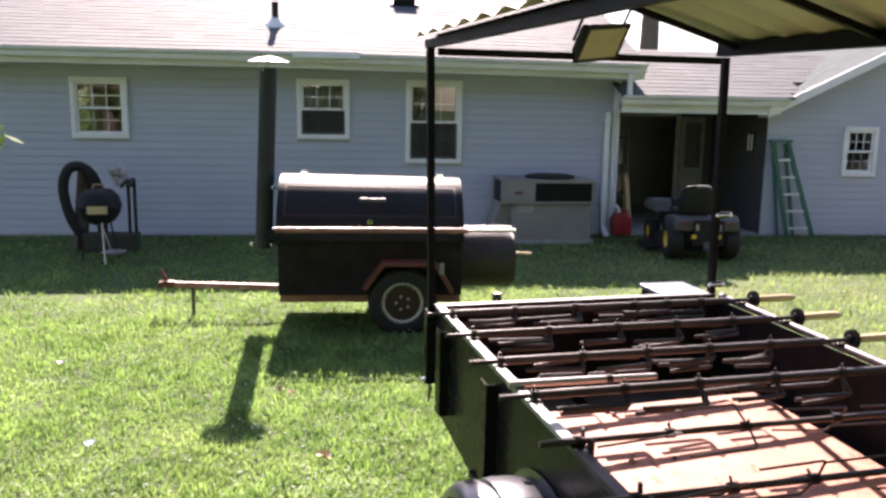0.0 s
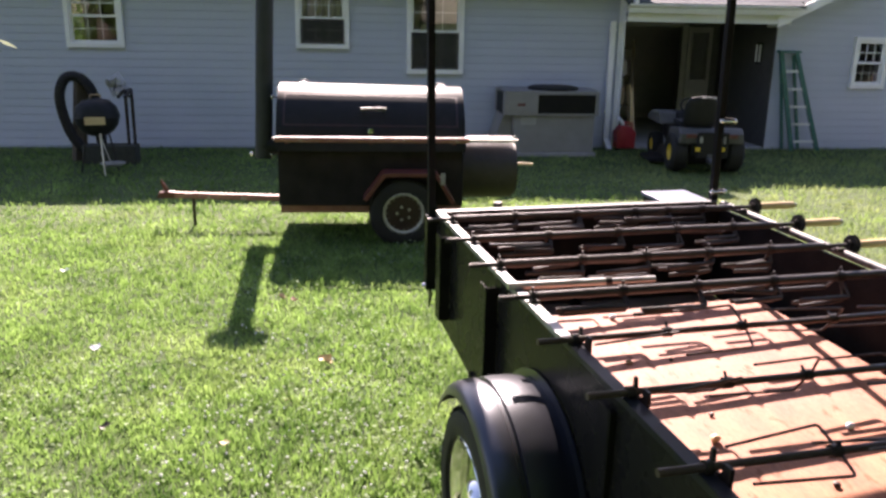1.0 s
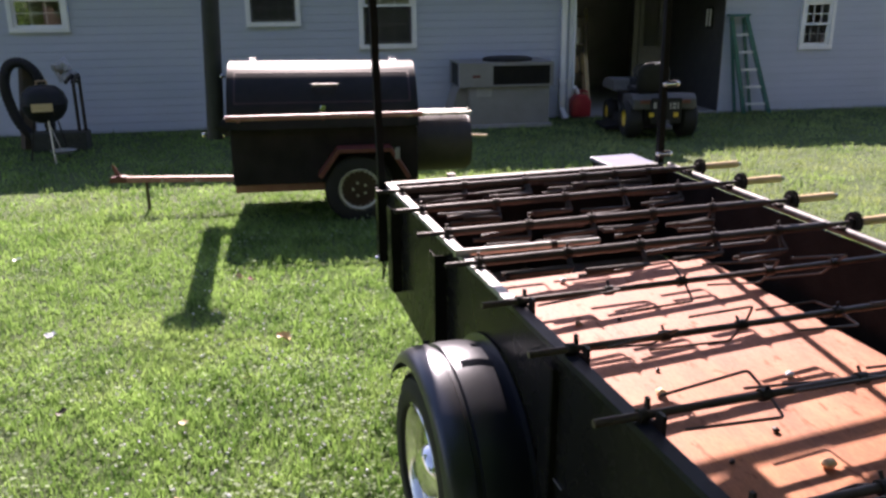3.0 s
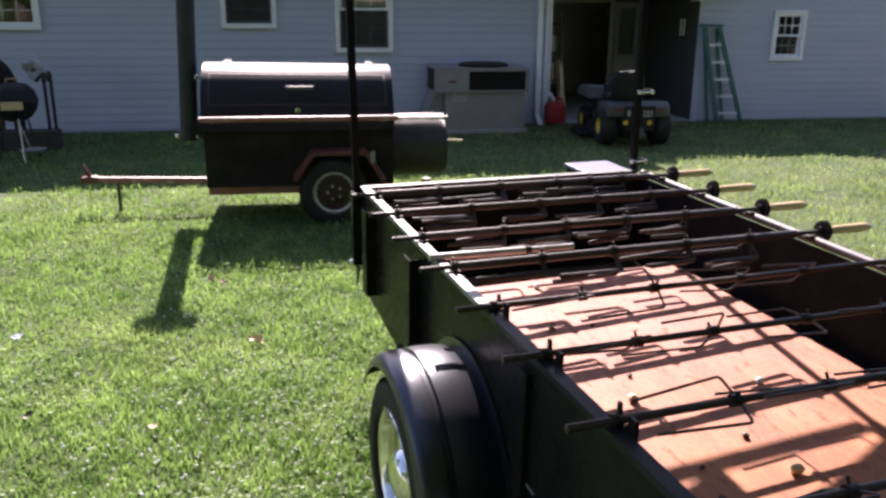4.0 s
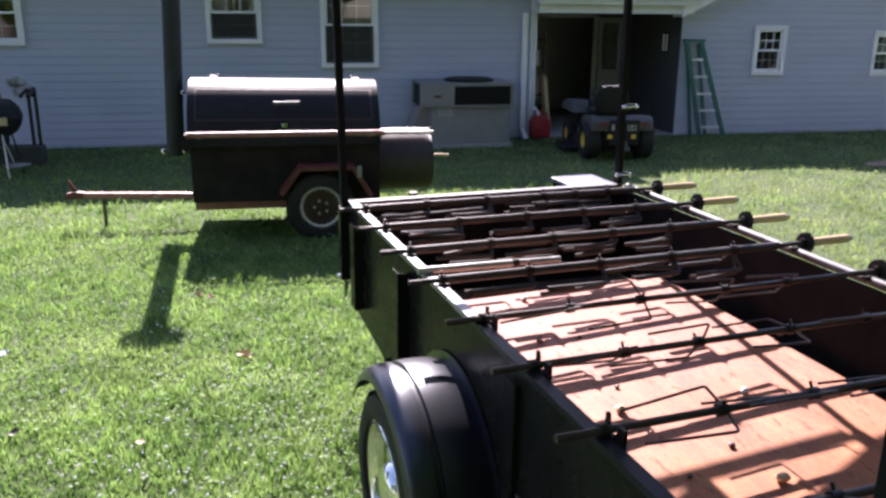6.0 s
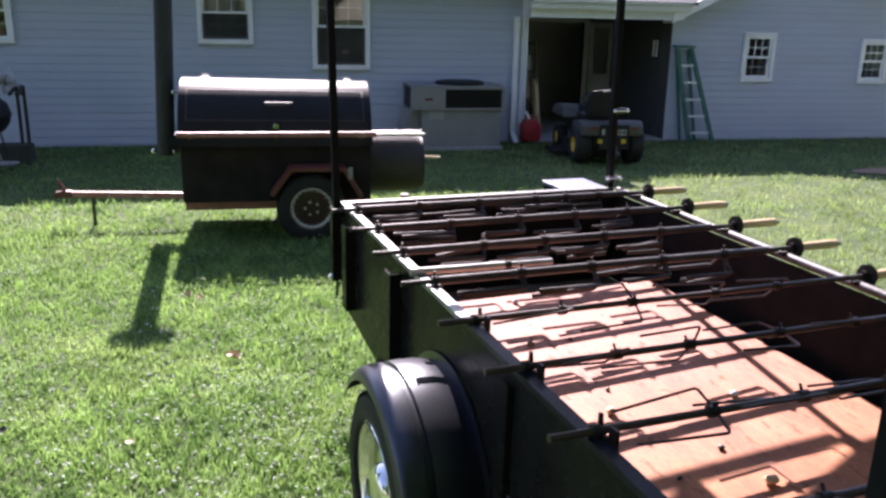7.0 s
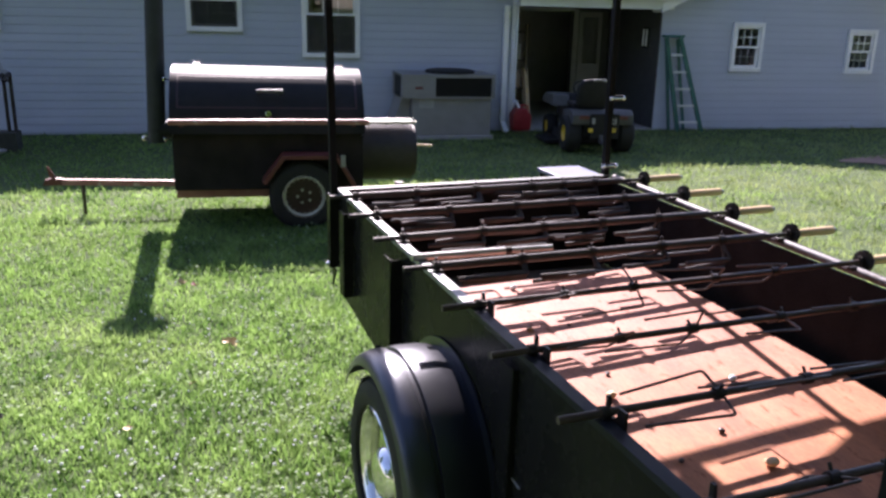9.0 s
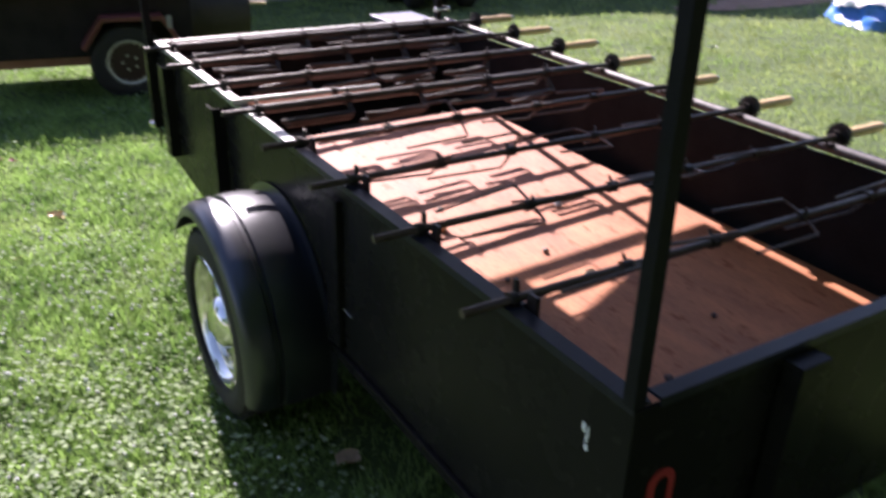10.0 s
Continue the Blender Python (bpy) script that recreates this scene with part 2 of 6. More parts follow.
def leafy(name, dark, light, trans=0.35, patches=0.0, rough=0.5, dry=None):
    """Thin leaves or blades: each its own shade, with broader patches where wanted, and light let through."""
    m, nt, b = material(name)
    gi = nt.nodes.new("ShaderNodeNewGeometry")
    fac = gi.outputs["Random Per Island"]
    if patches:
        tc = nt.nodes.new("ShaderNodeTexCoord")
        no = put(nt, "ShaderNodeTexNoise", Scale=2.0, Detail=4.5, Roughness=0.7)
        nt.links.new(tc.outputs["Object"], no.inputs["Vector"])
        ma = put(nt, "ShaderNodeMath")
        ma.operation = "MULTIPLY_ADD"
        nt.links.new(no.outputs["Fac"], ma.inputs[0])
        ma.inputs[1].default_value = patches
        sh = put(nt, "ShaderNodeMath")
        sh.operation = "MULTIPLY_ADD"
        nt.links.new(fac, sh.inputs[0])
        sh.inputs[1].default_value, sh.inputs[2].default_value = 0.5, 0.25 - patches * 0.5
        nt.links.new(sh.outputs[0], ma.inputs[2])
        fac = ma.outputs[0]
    col = ramp(nt, fac, [(0.0, dark), (1.0, light)])
    thin = ramp(nt, fac, [(0.0, tuple(1.5 * c for c in dark)), (1.0, tuple(1.4 * c for c in light))])
    if dry:
        # tired, paler patches, and the open lawn beside the trailer drier than the rest
        sp = nt.nodes.new("ShaderNodeSeparateXYZ")
        nt.links.new(tc.outputs["Object"], sp.inputs[0])
        east = put(nt, "ShaderNodeMapRange")
        nt.links.new(sp.outputs[0], east.inputs[0])
        for k, q in enumerate((1.0, 3.5, -0.06, 0.13)):
            east.inputs[k + 1].default_value = q
        blot = put(nt, "ShaderNodeTexNoise", Scale=0.9, Detail=7.0, Roughness=0.72)
        nt.links.new(tc.outputs["Object"], blot.inputs["Vector"])
        tot = put(nt, "ShaderNodeMath")
        nt.links.new(blot.outputs["Fac"], tot.inputs[0])
        nt.links.new(east.outputs[0], tot.inputs[1])
        mask = ramp(nt, tot.outputs[0], [(0.46, (0, 0, 0)), (0.72, (0.85, 0.85, 0.85))])
        for src in (0, 1):
            mx = nt.nodes.new("ShaderNodeMixRGB")
            nt.links.new(mask, mx.inputs[0])
            nt.links.new((col, thin)[src], mx.inputs[1])
            nt.links.new(ramp(nt, fac, [(0.0, tuple(0.45 * c for c in dry)), (1.0, dry)]), mx.inputs[2])
            if src:
                thin = mx.outputs[0]
            else:
                col = mx.outputs[0]
    nt.links.new(col, b.inputs["Base Color"])
    b.inputs["Roughness"].default_value = rough
    b.inputs["Specular IOR Level"].default_value = 0.5 if rough < 0.7 else 0.15
    tr = nt.nodes.new("ShaderNodeBsdfTranslucent")
    nt.links.new(thin, tr.inputs[0])
    ms = nt.nodes.new("ShaderNodeMixShader")
    ms.inputs[0].default_value = trans
    nt.links.new(b.outputs[0], ms.inputs[1])
    nt.links.new(tr.outputs[0], ms.inputs[2])
    nt.links.new(ms.outputs[0], nt.nodes["Material Output"].inputs[0])
    return m


GRASS = leafy("grass_blades", (0.037, 0.098, 0.016), (0.268, 0.420, 0.116), 0.5, 2.3, 0.62, dry=(0.415, 0.485, 0.195))
CLOVER = leafy("clover_leaves", (0.10, 0.16, 0.07), (0.47, 0.57, 0.38), 0.35, 1.2, 0.85)
LEAVES = leafy("tree_leaves", (0.030, 0.070, 0.012), (0.085, 0.15, 0.028), 0.3, 0.0, 0.75)
# opaque olive tan in place of the lawn reflected in the lamp glass
LAMP_GLASS = surface("lawn_reflection_glass", (0.34, 0.34, 0.22), (0.44, 0.43, 0.30), 0.35, scale=12, bump=0.05)
SOIL_MAT = surface("dry_soil", (0.20, 0.13, 0.095), (0.34, 0.235, 0.18), 0.95, scale=4, fine=70, bump=0.5, spec=0.1)
BARK = surface("bark", (0.05, 0.04, 0.03), (0.13, 0.10, 0.08), 0.95, scale=8, fine=60, bump=0.8, stretch=(1, 1, 0.25))


# ---- mesh helpers ----
def add_box(bm, a, b, m=None):
    xs, ys, zs = zip(a, b)
    x0, x1, y0, y1, z0, z1 = min(xs), max(xs), min(ys), max(ys), min(zs), max(zs)
    v = [bm.verts.new(c) for c in ((x0, y0, z0), (x1, y0, z0), (x1, y1, z0), (x0, y1, z0), (x0, y0, z1), (x1, y0, z1), (x1, y1, z1), (x0, y1, z1))]
    for f in ((3, 2, 1, 0), (4, 5, 6, 7), (0, 1, 5, 4), (1, 2, 6, 5), (2, 3, 7, 6), (3, 0, 4, 7)):
        bm.faces.new([v[i] for i in f])
    if m is not None:
        bmesh.ops.transform(bm, matrix=m, verts=v)
    return bm


def add_tube(bm, points, r, n=10, caps=True, radii=None):
    """A round rod along a polyline."""
    pts = [Vector(p) for p in points]
    rings = []
    ref = None
    for i, p in enumerate(pts):
        d = (pts[min(i + 1, len(pts) - 1)] - pts[max(i - 1, 0)]).normalized()
        if ref is None:
            ref = Vector((0, 0, 1)) if abs(d.z) < 0.9 else Vector((1, 0, 0))
        s = d.cross(ref).normalized()
        u = s.cross(d).normalized()
        ref = u
        rr = radii[i] if radii else r
        rings.append([bm.verts.new(p + rr * (math.cos(2 * math.pi * k / n) * s + math.sin(2 * math.pi * k / n) * u)) for k in range(n)])
    for a, b in zip(rings, rings[1:]):
        for k in range(n):
            bm.faces.new((a[k], a[(k + 1) % n], b[(k + 1) % n], b[k]))
    if caps:
        bm.faces.new(rings[0][::-1])
        bm.faces.new(rings[-1])
    return bm


def add_lathe(bm, profile, m=None, n=32, close=False):
    """Turns (radius, height) pairs about local z."""
    rings = []
    made = []
    for r, z in profile:
        if r < 1e-5:
            v = bm.verts.new((0, 0, z))
            rings.append([v])
            made.append(v)
        else:
            ring = [bm.verts.new((r * math.cos(2 * math.pi * k / n), r * math.sin(2 * math.pi * k / n), z)) for k in range(n)]
            rings.append(ring)
            made += ring
    pairs = list(zip(rings, rings[1:])) + ([(rings[-1], rings[0])] if close else [])
    for a, b in pairs:
        for k in range(n):
            q = [a[k % len(a)], a[(k + 1) % len(a)], b[(k + 1) % len(b)], b[k % len(b)]]
            q = list(dict.fromkeys(q))
            if len(q) > 2:
                bm.faces.new(q)
    if m is not None:
        bmesh.ops.transform(bm, matrix=m, verts=made)
    return bm


def add_prism(bm, outline, axis, lo, hi, m=None):
    """Extrudes a closed 2D outline along an axis ('x', 'y' or 'z')."""
    def at(p, q, h):
        return {"x": (h, p, q), "y": (p, h, q), "z": (p, q, h)}[axis]
    a = [bm.verts.new(at(p, q, lo)) for p, q in outline]
    b = [bm.verts.new(at(p, q, hi)) for p, q in outline]
    k = len(outline)
    bm.faces.new(a[::-1])
    bm.faces.new(b)
    for i in range(k):
        bm.faces.new((a[i], a[(i + 1) % k], b[(i + 1) % k], b[i]))
    if m is not None:
        bmesh.ops.transform(bm, matrix=m, verts=a + b)
    return bm


def finish(bm, name, mat, smooth=False, bevel=0.0):
    bmesh.ops.recalc_face_normals(bm, faces=bm.faces)
    if bevel:
        es = [e for e in bm.edges if len(e.link_faces) == 2 and e.calc_face_angle(0) > 0.6]
        bmesh.ops.bevel(bm, geom=es, offset=bevel, segments=2, affect="EDGES", profile=0.6, clamp_overlap=True)
    me = bpy.data.meshes.new(name)
    bm.to_mesh(me)
    bm.free()
    me.materials.append(mat)
    if smooth:
        me.shade_smooth()
        me.set_sharp_from_angle(angle=radians(38))
    return me


def part(name, bm, mat, parent, label="", smooth=False, bevel=0.0):
    ob = new(name, finish(bm, name, mat, smooth, bevel))
    ob.parent = parent
    if label:
        ob["label"] = label
    return ob


def share(name, me, parent, m=None):
    ob = new(name, me)
    ob.parent = parent
    if m is not None:
        ob.matrix_basis = m
    return ob


def thing(name, label, category, at=None, group=""):
    ob = new(name)
    ob.empty_display_size = 0.1
    if at is not None:
        ob.matrix_world = at
    return tagged(ob, label, category, group)


def solid(name, bm, mat, label, category, at=None, kind="", group="", smooth=False, bevel=0.0):
    ob = new(name, finish(bm, name, mat, smooth, bevel))
    if at is not None:
        ob.matrix_world = at
    return tagged(ob, label, category, group, kind)


B = bmesh.new
HOUSE = pose(0, 7.8, 0, 0, 0, math.degrees(-0.1352))     # local x along the house wall, y into the house

# ---- ground ----
_bm = B()
add_box(_bm, (-400, -400, -0.5), (400, 400, 0.0))
solid("ground", _bm, GROUND, "sunny mown lawn with clover and thin patches", "lawn", kind="structure")

# ---- house ----
LAP = 0.102


def wall_pieces(bm, u0, u1, z0, z1, v0, v1, holes):
    """A wall slab with rectangular openings (ua, ub, za, zb), put together from blocks."""
    us = sorted({u0, u1, *[h[0] for h in holes], *[h[1] for h in holes]})
    for a, b in zip(us, us[1:]):
        cuts = sorted((h[2], h[3]) for h in holes if h[0] <= a and h[1] >= b)
        z = z0
        for za, zb in cuts:
            if za > z:
                add_box(bm, (a, v0, z), (b, v1, za))
            z = zb
        if z < z1:
            add_box(bm, (a, v0, z), (b, v1, z1))


def siding(parent, u0, u1, z0, z1, v, holes, top=None):
    """Lapped boards on the face at v, cut round the openings; top(u) bounds a gable."""
    z = z0
    while z < z1 - 0.01:
        zt = min(z + LAP, z1)
        a, b = u0, u1
        if top:
            a, b = top(zt)
            if b - a < 0.1:
                break
        spans = [(a, b)]
        for ha, hb, za, zb in holes:
            if za < zt - 0.02 and zb > z + 0.02:
                spans = [s for p_, q_ in spans for s in ((p_, min(q_, ha)), (max(p_, hb), q_)) if s[1] - s[0] > 0.01]
        for p_, q_ in spans:
            bm = B()
            add_prism(bm, [(v, z), (v - 0.006, z), (v - 0.0085, z + 0.004), (v - 0.0085, z + 0.014), (v - 0.003, zt), (v, zt)], "x", p_, q_)
            part("siding_board", bm, SIDING, parent)
        z += LAP


WINDOWS = [(-2.875, -2.165, 1.283, 2.065), (-0.005, 0.69, 1.308, 2.096), (1.443, 2.205, 0.998, 2.108)]
WING_WINDOWS = [(7.703, 8.222, 0.868, 1.577), (9.685, 10.19, 0.85, 1.512)]
main_holes = [(a + 0.03, b - 0.03, c + 0.03, d - 0.03) for a, b, c, d in WINDOWS]
_bm = B()
wall_pieces(_bm, -11.0, 4.38, -0.1, 2.30, 0.0, 0.2, main_holes)
wall_main = solid("wall_main", _bm, SIDING, "house wall of blue-grey lapped vinyl siding in shade", "wall", HOUSE, "structure")
wing_holes = [(a + 0.03, b - 0.03, c + 0.03, d - 0.03) for a, b, c, d in WING_WINDOWS]
WU0, WU1, WEAVE, WSLOPE = 6.56, 10.85, 1.81, 0.475
WMID = (WU0 + WU1) / 2
_bm = B()
wall_pieces(_bm, WU0, WU1, -0.1, WEAVE, -0.1, 0.1, wing_holes)
add_prism(_bm, [(WU0, WEAVE), (WU1, WEAVE), (WMID, WEAVE + WSLOPE * (WMID - WU0))], "y", -0.1, 0.1)
add_box(_bm, (WU1 - 0.2, 0.1, -0.1), (WU1, 6.0, WEAVE))
add_box(_bm, (WU0, 0.1, -0.1), (WU0 + 0.15, 1.75, WEAVE))
wall_wing = solid("wall_wing", _bm, SIDING, "gabled wing wall of blue-grey lapped vinyl siding", "wall", HOUSE, "structure")


def window(name, rect, v, screen=False):
    """A white double-hung window with a grid of small panes in both sashes."""
    a, b, c, d = rect
    ob = tagged(new(name), "white vinyl double-hung window with gridded panes", "window", kind="structure")
    ob.matrix_world = HOUSE
    bm = B()
    t = 0.06
    for lo, hi in (((a, c), (b, c + t)), ((a, d - t), (b, d)), ((a, c + t), (a + t, d - t)), ((b - t, c + t), (b, d - t))):
        add_box(bm, (lo[0], v - 0.035, lo[1]), (hi[0], v + 0.05, hi[1]))
    part("window_frame", bm, WHITE, ob, bevel=0.006)
    mid = (c + d) / 2
    i0, i1 = a + t, b - t
    for k, (z0, z1, vv) in enumerate(((mid - 0.015, d - t, v), (c + t, mid + 0.015, v + 0.022))):
        bm = B()
        s = 0.03
        for lo, hi in (((i0, z0), (i1, z0 + s)), ((i0, z1 - s), (i1, z1)), ((i0, z0 + s), (i0 + s, z1 - s)), ((i1 - s, z0 + s), (i1, z1 - s))):
            add_box(bm, (lo[0], vv - 0.015, lo[1]), (hi[0], vv + 0.02, hi[1]))
        sash = part("sash", bm, WHITE, ob, bevel=0.003)
        w, h = (i1 - i0 - 2 * s) / 3, (z1 - z0 - 2 * s) / 2
        bm = B()
        mv = vv + 0.002 if k == 0 else vv + 0.018
        for q in (1, 2):
            add_box(bm, (i0 + s + q * w - 0.0055, mv - 0.004, z0 + s), (i0 + s + q * w + 0.0055, mv + 0.004, z1 - s))
        add_box(bm, (i0 + s, mv - 0.0035, z0 + s + h - 0.007), (i1 - s, mv + 0.0035, z0 + s + h + 0.007))
        part("muntin_grid", bm, WHITE, sash)
        bm = B()
        add_box(bm, (i0 + s + 0.001, vv + 0.008, z0 + s + 0.001), (i0 + s + w, vv + 0.012, z0 + s + h))
        me = finish(bm, "pane", GLASS)
        for q in range(3):
            for r_ in range(2):
                share("pane", me, sash, pose(q * w, 0, r_ * h)).visible_shadow = False
        if screen and k == 1:
            bm = B()
            add_box(bm, (i0 + 0.004, v - 0.012, z0), (i1 - 0.004, v - 0.0105, z1 - 0.02))
            part("insect_screen", bm, SCREEN, ob, "dark insect screen")
    return ob


for _i, _r in enumerate(WINDOWS):
    window("window_%d" % (_i + 1), _r, -0.02, _i > 0)
for _i, _r in enumerate(WING_WINDOWS):
    window("window_%d" % (_i + 4), _r, -0.12)

# dim rooms behind the panes, the house closed round
_bm = B()
wall_pieces(_bm, -11.0, 4.38, -0.1, 2.3, 5.8, 6.0, [(-5.1, -4.35, 1.15, 2.15)])
add_box(_bm, (4.38, 5.8, -0.1), (10.85, 6.0, 1.78))
add_box(_bm, (-11.0, 0.2, -0.1), (-10.8, 5.8, 2.3))
add_box(_bm, (4.18, 0.2, -0.1), (4.38, 1.75, 2.3))
wall_pieces(_bm, -10.8, 4.38, -0.1, 2.2, 2.6, 2.7, [(-4.6, -2.6, 0.0, 2.1)])
add_box(_bm, (4.38, 3.6, 0.03), (10.6, 3.7, 1.73))
solid("wall_inner", _bm, INTERIOR, "plain inner walls of the dim rooms", "wall", HOUSE, "structure")
_bm = B()
add_box(_bm, (-10.8, 0.2, 2.24), (4.38, 5.8, 2.29))
add_box(_bm, (4.38, -0.02, 1.74), (6.56, 5.8, 1.79))
add_box(_bm, (6.71, 0.1, 1.745), (10.65, 5.8, 1.79))
solid("ceiling", _bm, INTERIOR, "plain white-painted ceilings of house and porch", "ceiling", HOUSE, "structure")


def settle(ob):
    """The old eave has sunk a little towards the downspout end."""
    for v in ob.data.vertices:
        v.co.z -= 0.012 * max(0.0, v.co.x)
    return ob


def shingles(name, u0, u1, v0, z0, v1, z1, label):
    """A roof slope of overlapping shingle courses over a deck, from the eave (v0, z0) to the ridge (v1, z1)."""
    bm = B()
    for ua, ub in ((u0, 0.0), (0.0, u1)) if u0 < 0 else ((u0, u1),):
        add_prism(bm, [(v0, z0 - 0.03), (v1, z1 - 0.03), (v1, z1), (v0, z0)], "x", ua, ub)
    roof = solid(name, bm, SHINGLE, label, "roof", HOUSE, "structure")
    length = math.hypot(v1 - v0, z1 - z0)
    k = int(length / 0.14)
    dv, dz = (v1 - v0) / k, (z1 - z0) / k
    nv, nz = -(z1 - z0) / length, (v1 - v0) / length
    bm = B()
    rng = random.Random(5)
    for i in range(k):
        a, c = v0 + dv * i, z0 + dz * i
        u = u0
        while u < u1 - 0.01:
            w = rng.uniform(0.25, 0.42)
            e = min(u + w, u1)
            lift = rng.uniform(0.003, 0.0055)
            p0 = (a + nv * lift, c + nz * lift)
            p1 = (a + dv + nv * 0.001, c + dz + nz * 0.001)
            v = [bm.verts.new(q) for q in ((u, a, c), (e, a, c), (e, *p0), (u, *p0), (e, *p1), (u, *p1))]
            bm.faces.new((v[0], v[1], v[2], v[3]))
            bm.faces.new((v[3], v[2], v[4], v[5]))
            u = e
    ob = part("shingle_courses", bm, SHINGLE_TABS, roof)
    tagged(ob, kind="stuff")
    return roof


SHINGLE_TABS, _nt, _b = material("shingle_tabs")
_gi = _nt.nodes.new("ShaderNodeNewGeometry")
_tc = _nt.nodes.new("ShaderNodeTexCoord")
_ns = put(_nt, "ShaderNodeTexNoise", Scale=150.0, Detail=3.0)
_nt.links.new(_tc.outputs["Object"], _ns.inputs["Vector"])
_nb = put(_nt, "ShaderNodeTexNoise", Scale=1.2, Detail=6.0)
_nt.links.new(_tc.outputs["Object"], _nb.inputs["Vector"])
_ad = put(_nt, "ShaderNodeMath")
_ad.operation = "MULTIPLY_ADD"
_nt.links.new(_gi.outputs["Random Per Island"], _ad.inputs[0])
_ad.inputs[1].default_value = 0.35
_ad2 = put(_nt, "ShaderNodeMath")
_ad2.operation = "MULTIPLY_ADD"
_nt.links.new(_ns.outputs["Fac"], _ad2.inputs[0])
_ad2.inputs[1].default_value = 0.3
_ml = put(_nt, "ShaderNodeMath")
_ml.operation = "MULTIPLY"
_nt.links.new(_nb.outputs["Fac"], _ml.inputs[0])
_ml.inputs[1].default_value = 0.35
_nt.links.new(_ml.outputs[0], _ad2.inputs[2])
_nt.links.new(_ad2.outputs[0], _ad.inputs[2])
_nt.links.new(ramp(_nt, _ad.outputs[0], [(0.3, (0.060, 0.073, 0.077)), (0.75, (0.090, 0.109, 0.115))]), _b.inputs["Base Color"])
_b.inputs["Roughness"].default_value = 0.85
_bp = put(_nt, "ShaderNodeBump", Strength=0.5, Distance=0.004)
_nt.links.new(_ns.outputs["Fac"], _bp.inputs["Height"])
_nt.links.new(_bp.outputs[0], _b.inputs["Normal"])

RIDGE_V = 3.3
RIDGE_Z = 2.41 + 0.41 * (RIDGE_V + 0.5)
_rm = shingles("roof_main", -11.3, 4.62, -0.5, 2.41, RIDGE_V, RIDGE_Z, "sunlit pale grey shingle roof of the house")
settle(_rm)
settle(_rm.children[0])
shingles("roof_porch", 4.30, 6.74, -0.45, 1.96, 1.35, 2.68, "grey shingle roof over the porch")
shingles("roof_valley", 6.74, 6.98, -0.30, 2.02, 1.35, 2.68, "grey shingle roof in the valley beside the wing")
shingles("roof_behind_wing", 6.98, 8.2, 0.115, 2.186, 1.35, 2.68, "grey shingle roof running in behind the wing")
_bm = B()
add_prism(_bm, [(RIDGE_V, RIDGE_Z), (7.1, 2.4), (7.1, 2.36), (RIDGE_V, RIDGE_Z - 0.05)], "x", -11.3, 4.62)
add_prism(_bm, [(1.35, 2.68), (6.2, 1.9), (6.2, 1.86), (1.35, 2.64)], "x", 4.30, 8.2)
solid("roof_back", _bm, SHINGLE, "rear roof slopes of grey shingle", "roof", HOUSE, "structure")
_bm = B()
for _u in (4.44, -11.0):
    add_prism(_bm, [(-0.3, 2.28), (RIDGE_V, RIDGE_Z - 0.06), (7.0, 2.28)], "x", _u - 0.03, _u + 0.03)
settle(solid("gable_end", _bm, SIDING, "blue-grey gable ends under the main roof", "wall", HOUSE, "structure"))
# wing roof: two slopes whose ridge runs away from the yard
_bm = B()
_wr = WEAVE + 0.09 + WSLOPE * (WMID - WU0)
_z0 = WEAVE + 0.09 - WSLOPE * 0.15
add_prism(_bm, [(WU0 - 0.15, _z0), (WMID, _wr), (WU1 + 0.3, WEAVE + 0.09 - WSLOPE * 0.3), (WU1 + 0.3, WEAVE + 0.05 - WSLOPE * 0.3), (WMID, _wr - 0.04), (WU0 - 0.15, _z0 - 0.04)], "y", -0.38, 6.2)
solid("roof_wing", _bm, SHINGLE, "sunlit pale shingle roof of the gabled wing", "roof", HOUSE, "structure")
_bm = B()
for _s in (-1, 1):
    _ue = WU0 - 0.17 if _s < 0 else WU1 + 0.32
    _ze = WEAVE + 0.085 - WSLOPE * abs(_ue - (WU0 if _s < 0 else WU1))
    add_prism(_bm, [(_ue, _ze), (WMID, _wr - 0.005), (WMID, _wr - 0.13), (_ue, _ze - 0.13)], "y", -0.42, -0.385)
    add_prism(_bm, [(_ue, _ze - 0.10), (WMID, _wr - 0.105), (WMID, _wr - 0.13), (_ue, _ze - 0.13)], "y", -0.385, -0.12)
solid("rake_trim", _bm, WHITE, "white rake boards and soffit on the gabled wing", "trim", HOUSE, "structure")


def gutter(bm, u0, u1, v, z):
    """A K-style gutter with its open trough, back to v, top at z."""
    o = [(v, z), (v, z - 0.11), (v - 0.07, z - 0.11), (v - 0.085, z - 0.05), (v - 0.115, z - 0.02), (v - 0.115, z), (v - 0.105, z), (v - 0.105, z - 0.015),
         (v - 0.075, z - 0.05), (v - 0.062, z - 0.10), (v - 0.01, z - 0.10), (v - 0.01, z)]
    add_prism(bm, o, "x", u0, u1)
    add_prism(bm, [o[0], o[1], o[2], o[3], o[4], o[5]], "x", u1, u1 + 0.006)


_bm = B()
gutter(_bm, -11.3, 0.0, -0.44, 2.40)
gutter(_bm, 0.0, 4.58, -0.44, 2.40)
settle(solid("gutter_main", _bm, GUTTER, "white aluminium gutter along the main eave", "gutter", HOUSE, "structure"))
_bm = B()
for _a, _c in ((-11.3, 0.0), (0.0, 4.60)):
    add_box(_bm, (_a, -0.435, 2.215), (_c, -0.405, 2.385))
    add_box(_bm, (_a, -0.405, 2.215), (_c, 0.0, 2.235))
settle(solid("eave_trim", _bm, GUTTER, "white fascia board and soffit under the eave", "trim", HOUSE, "structure"))
_bm = B()
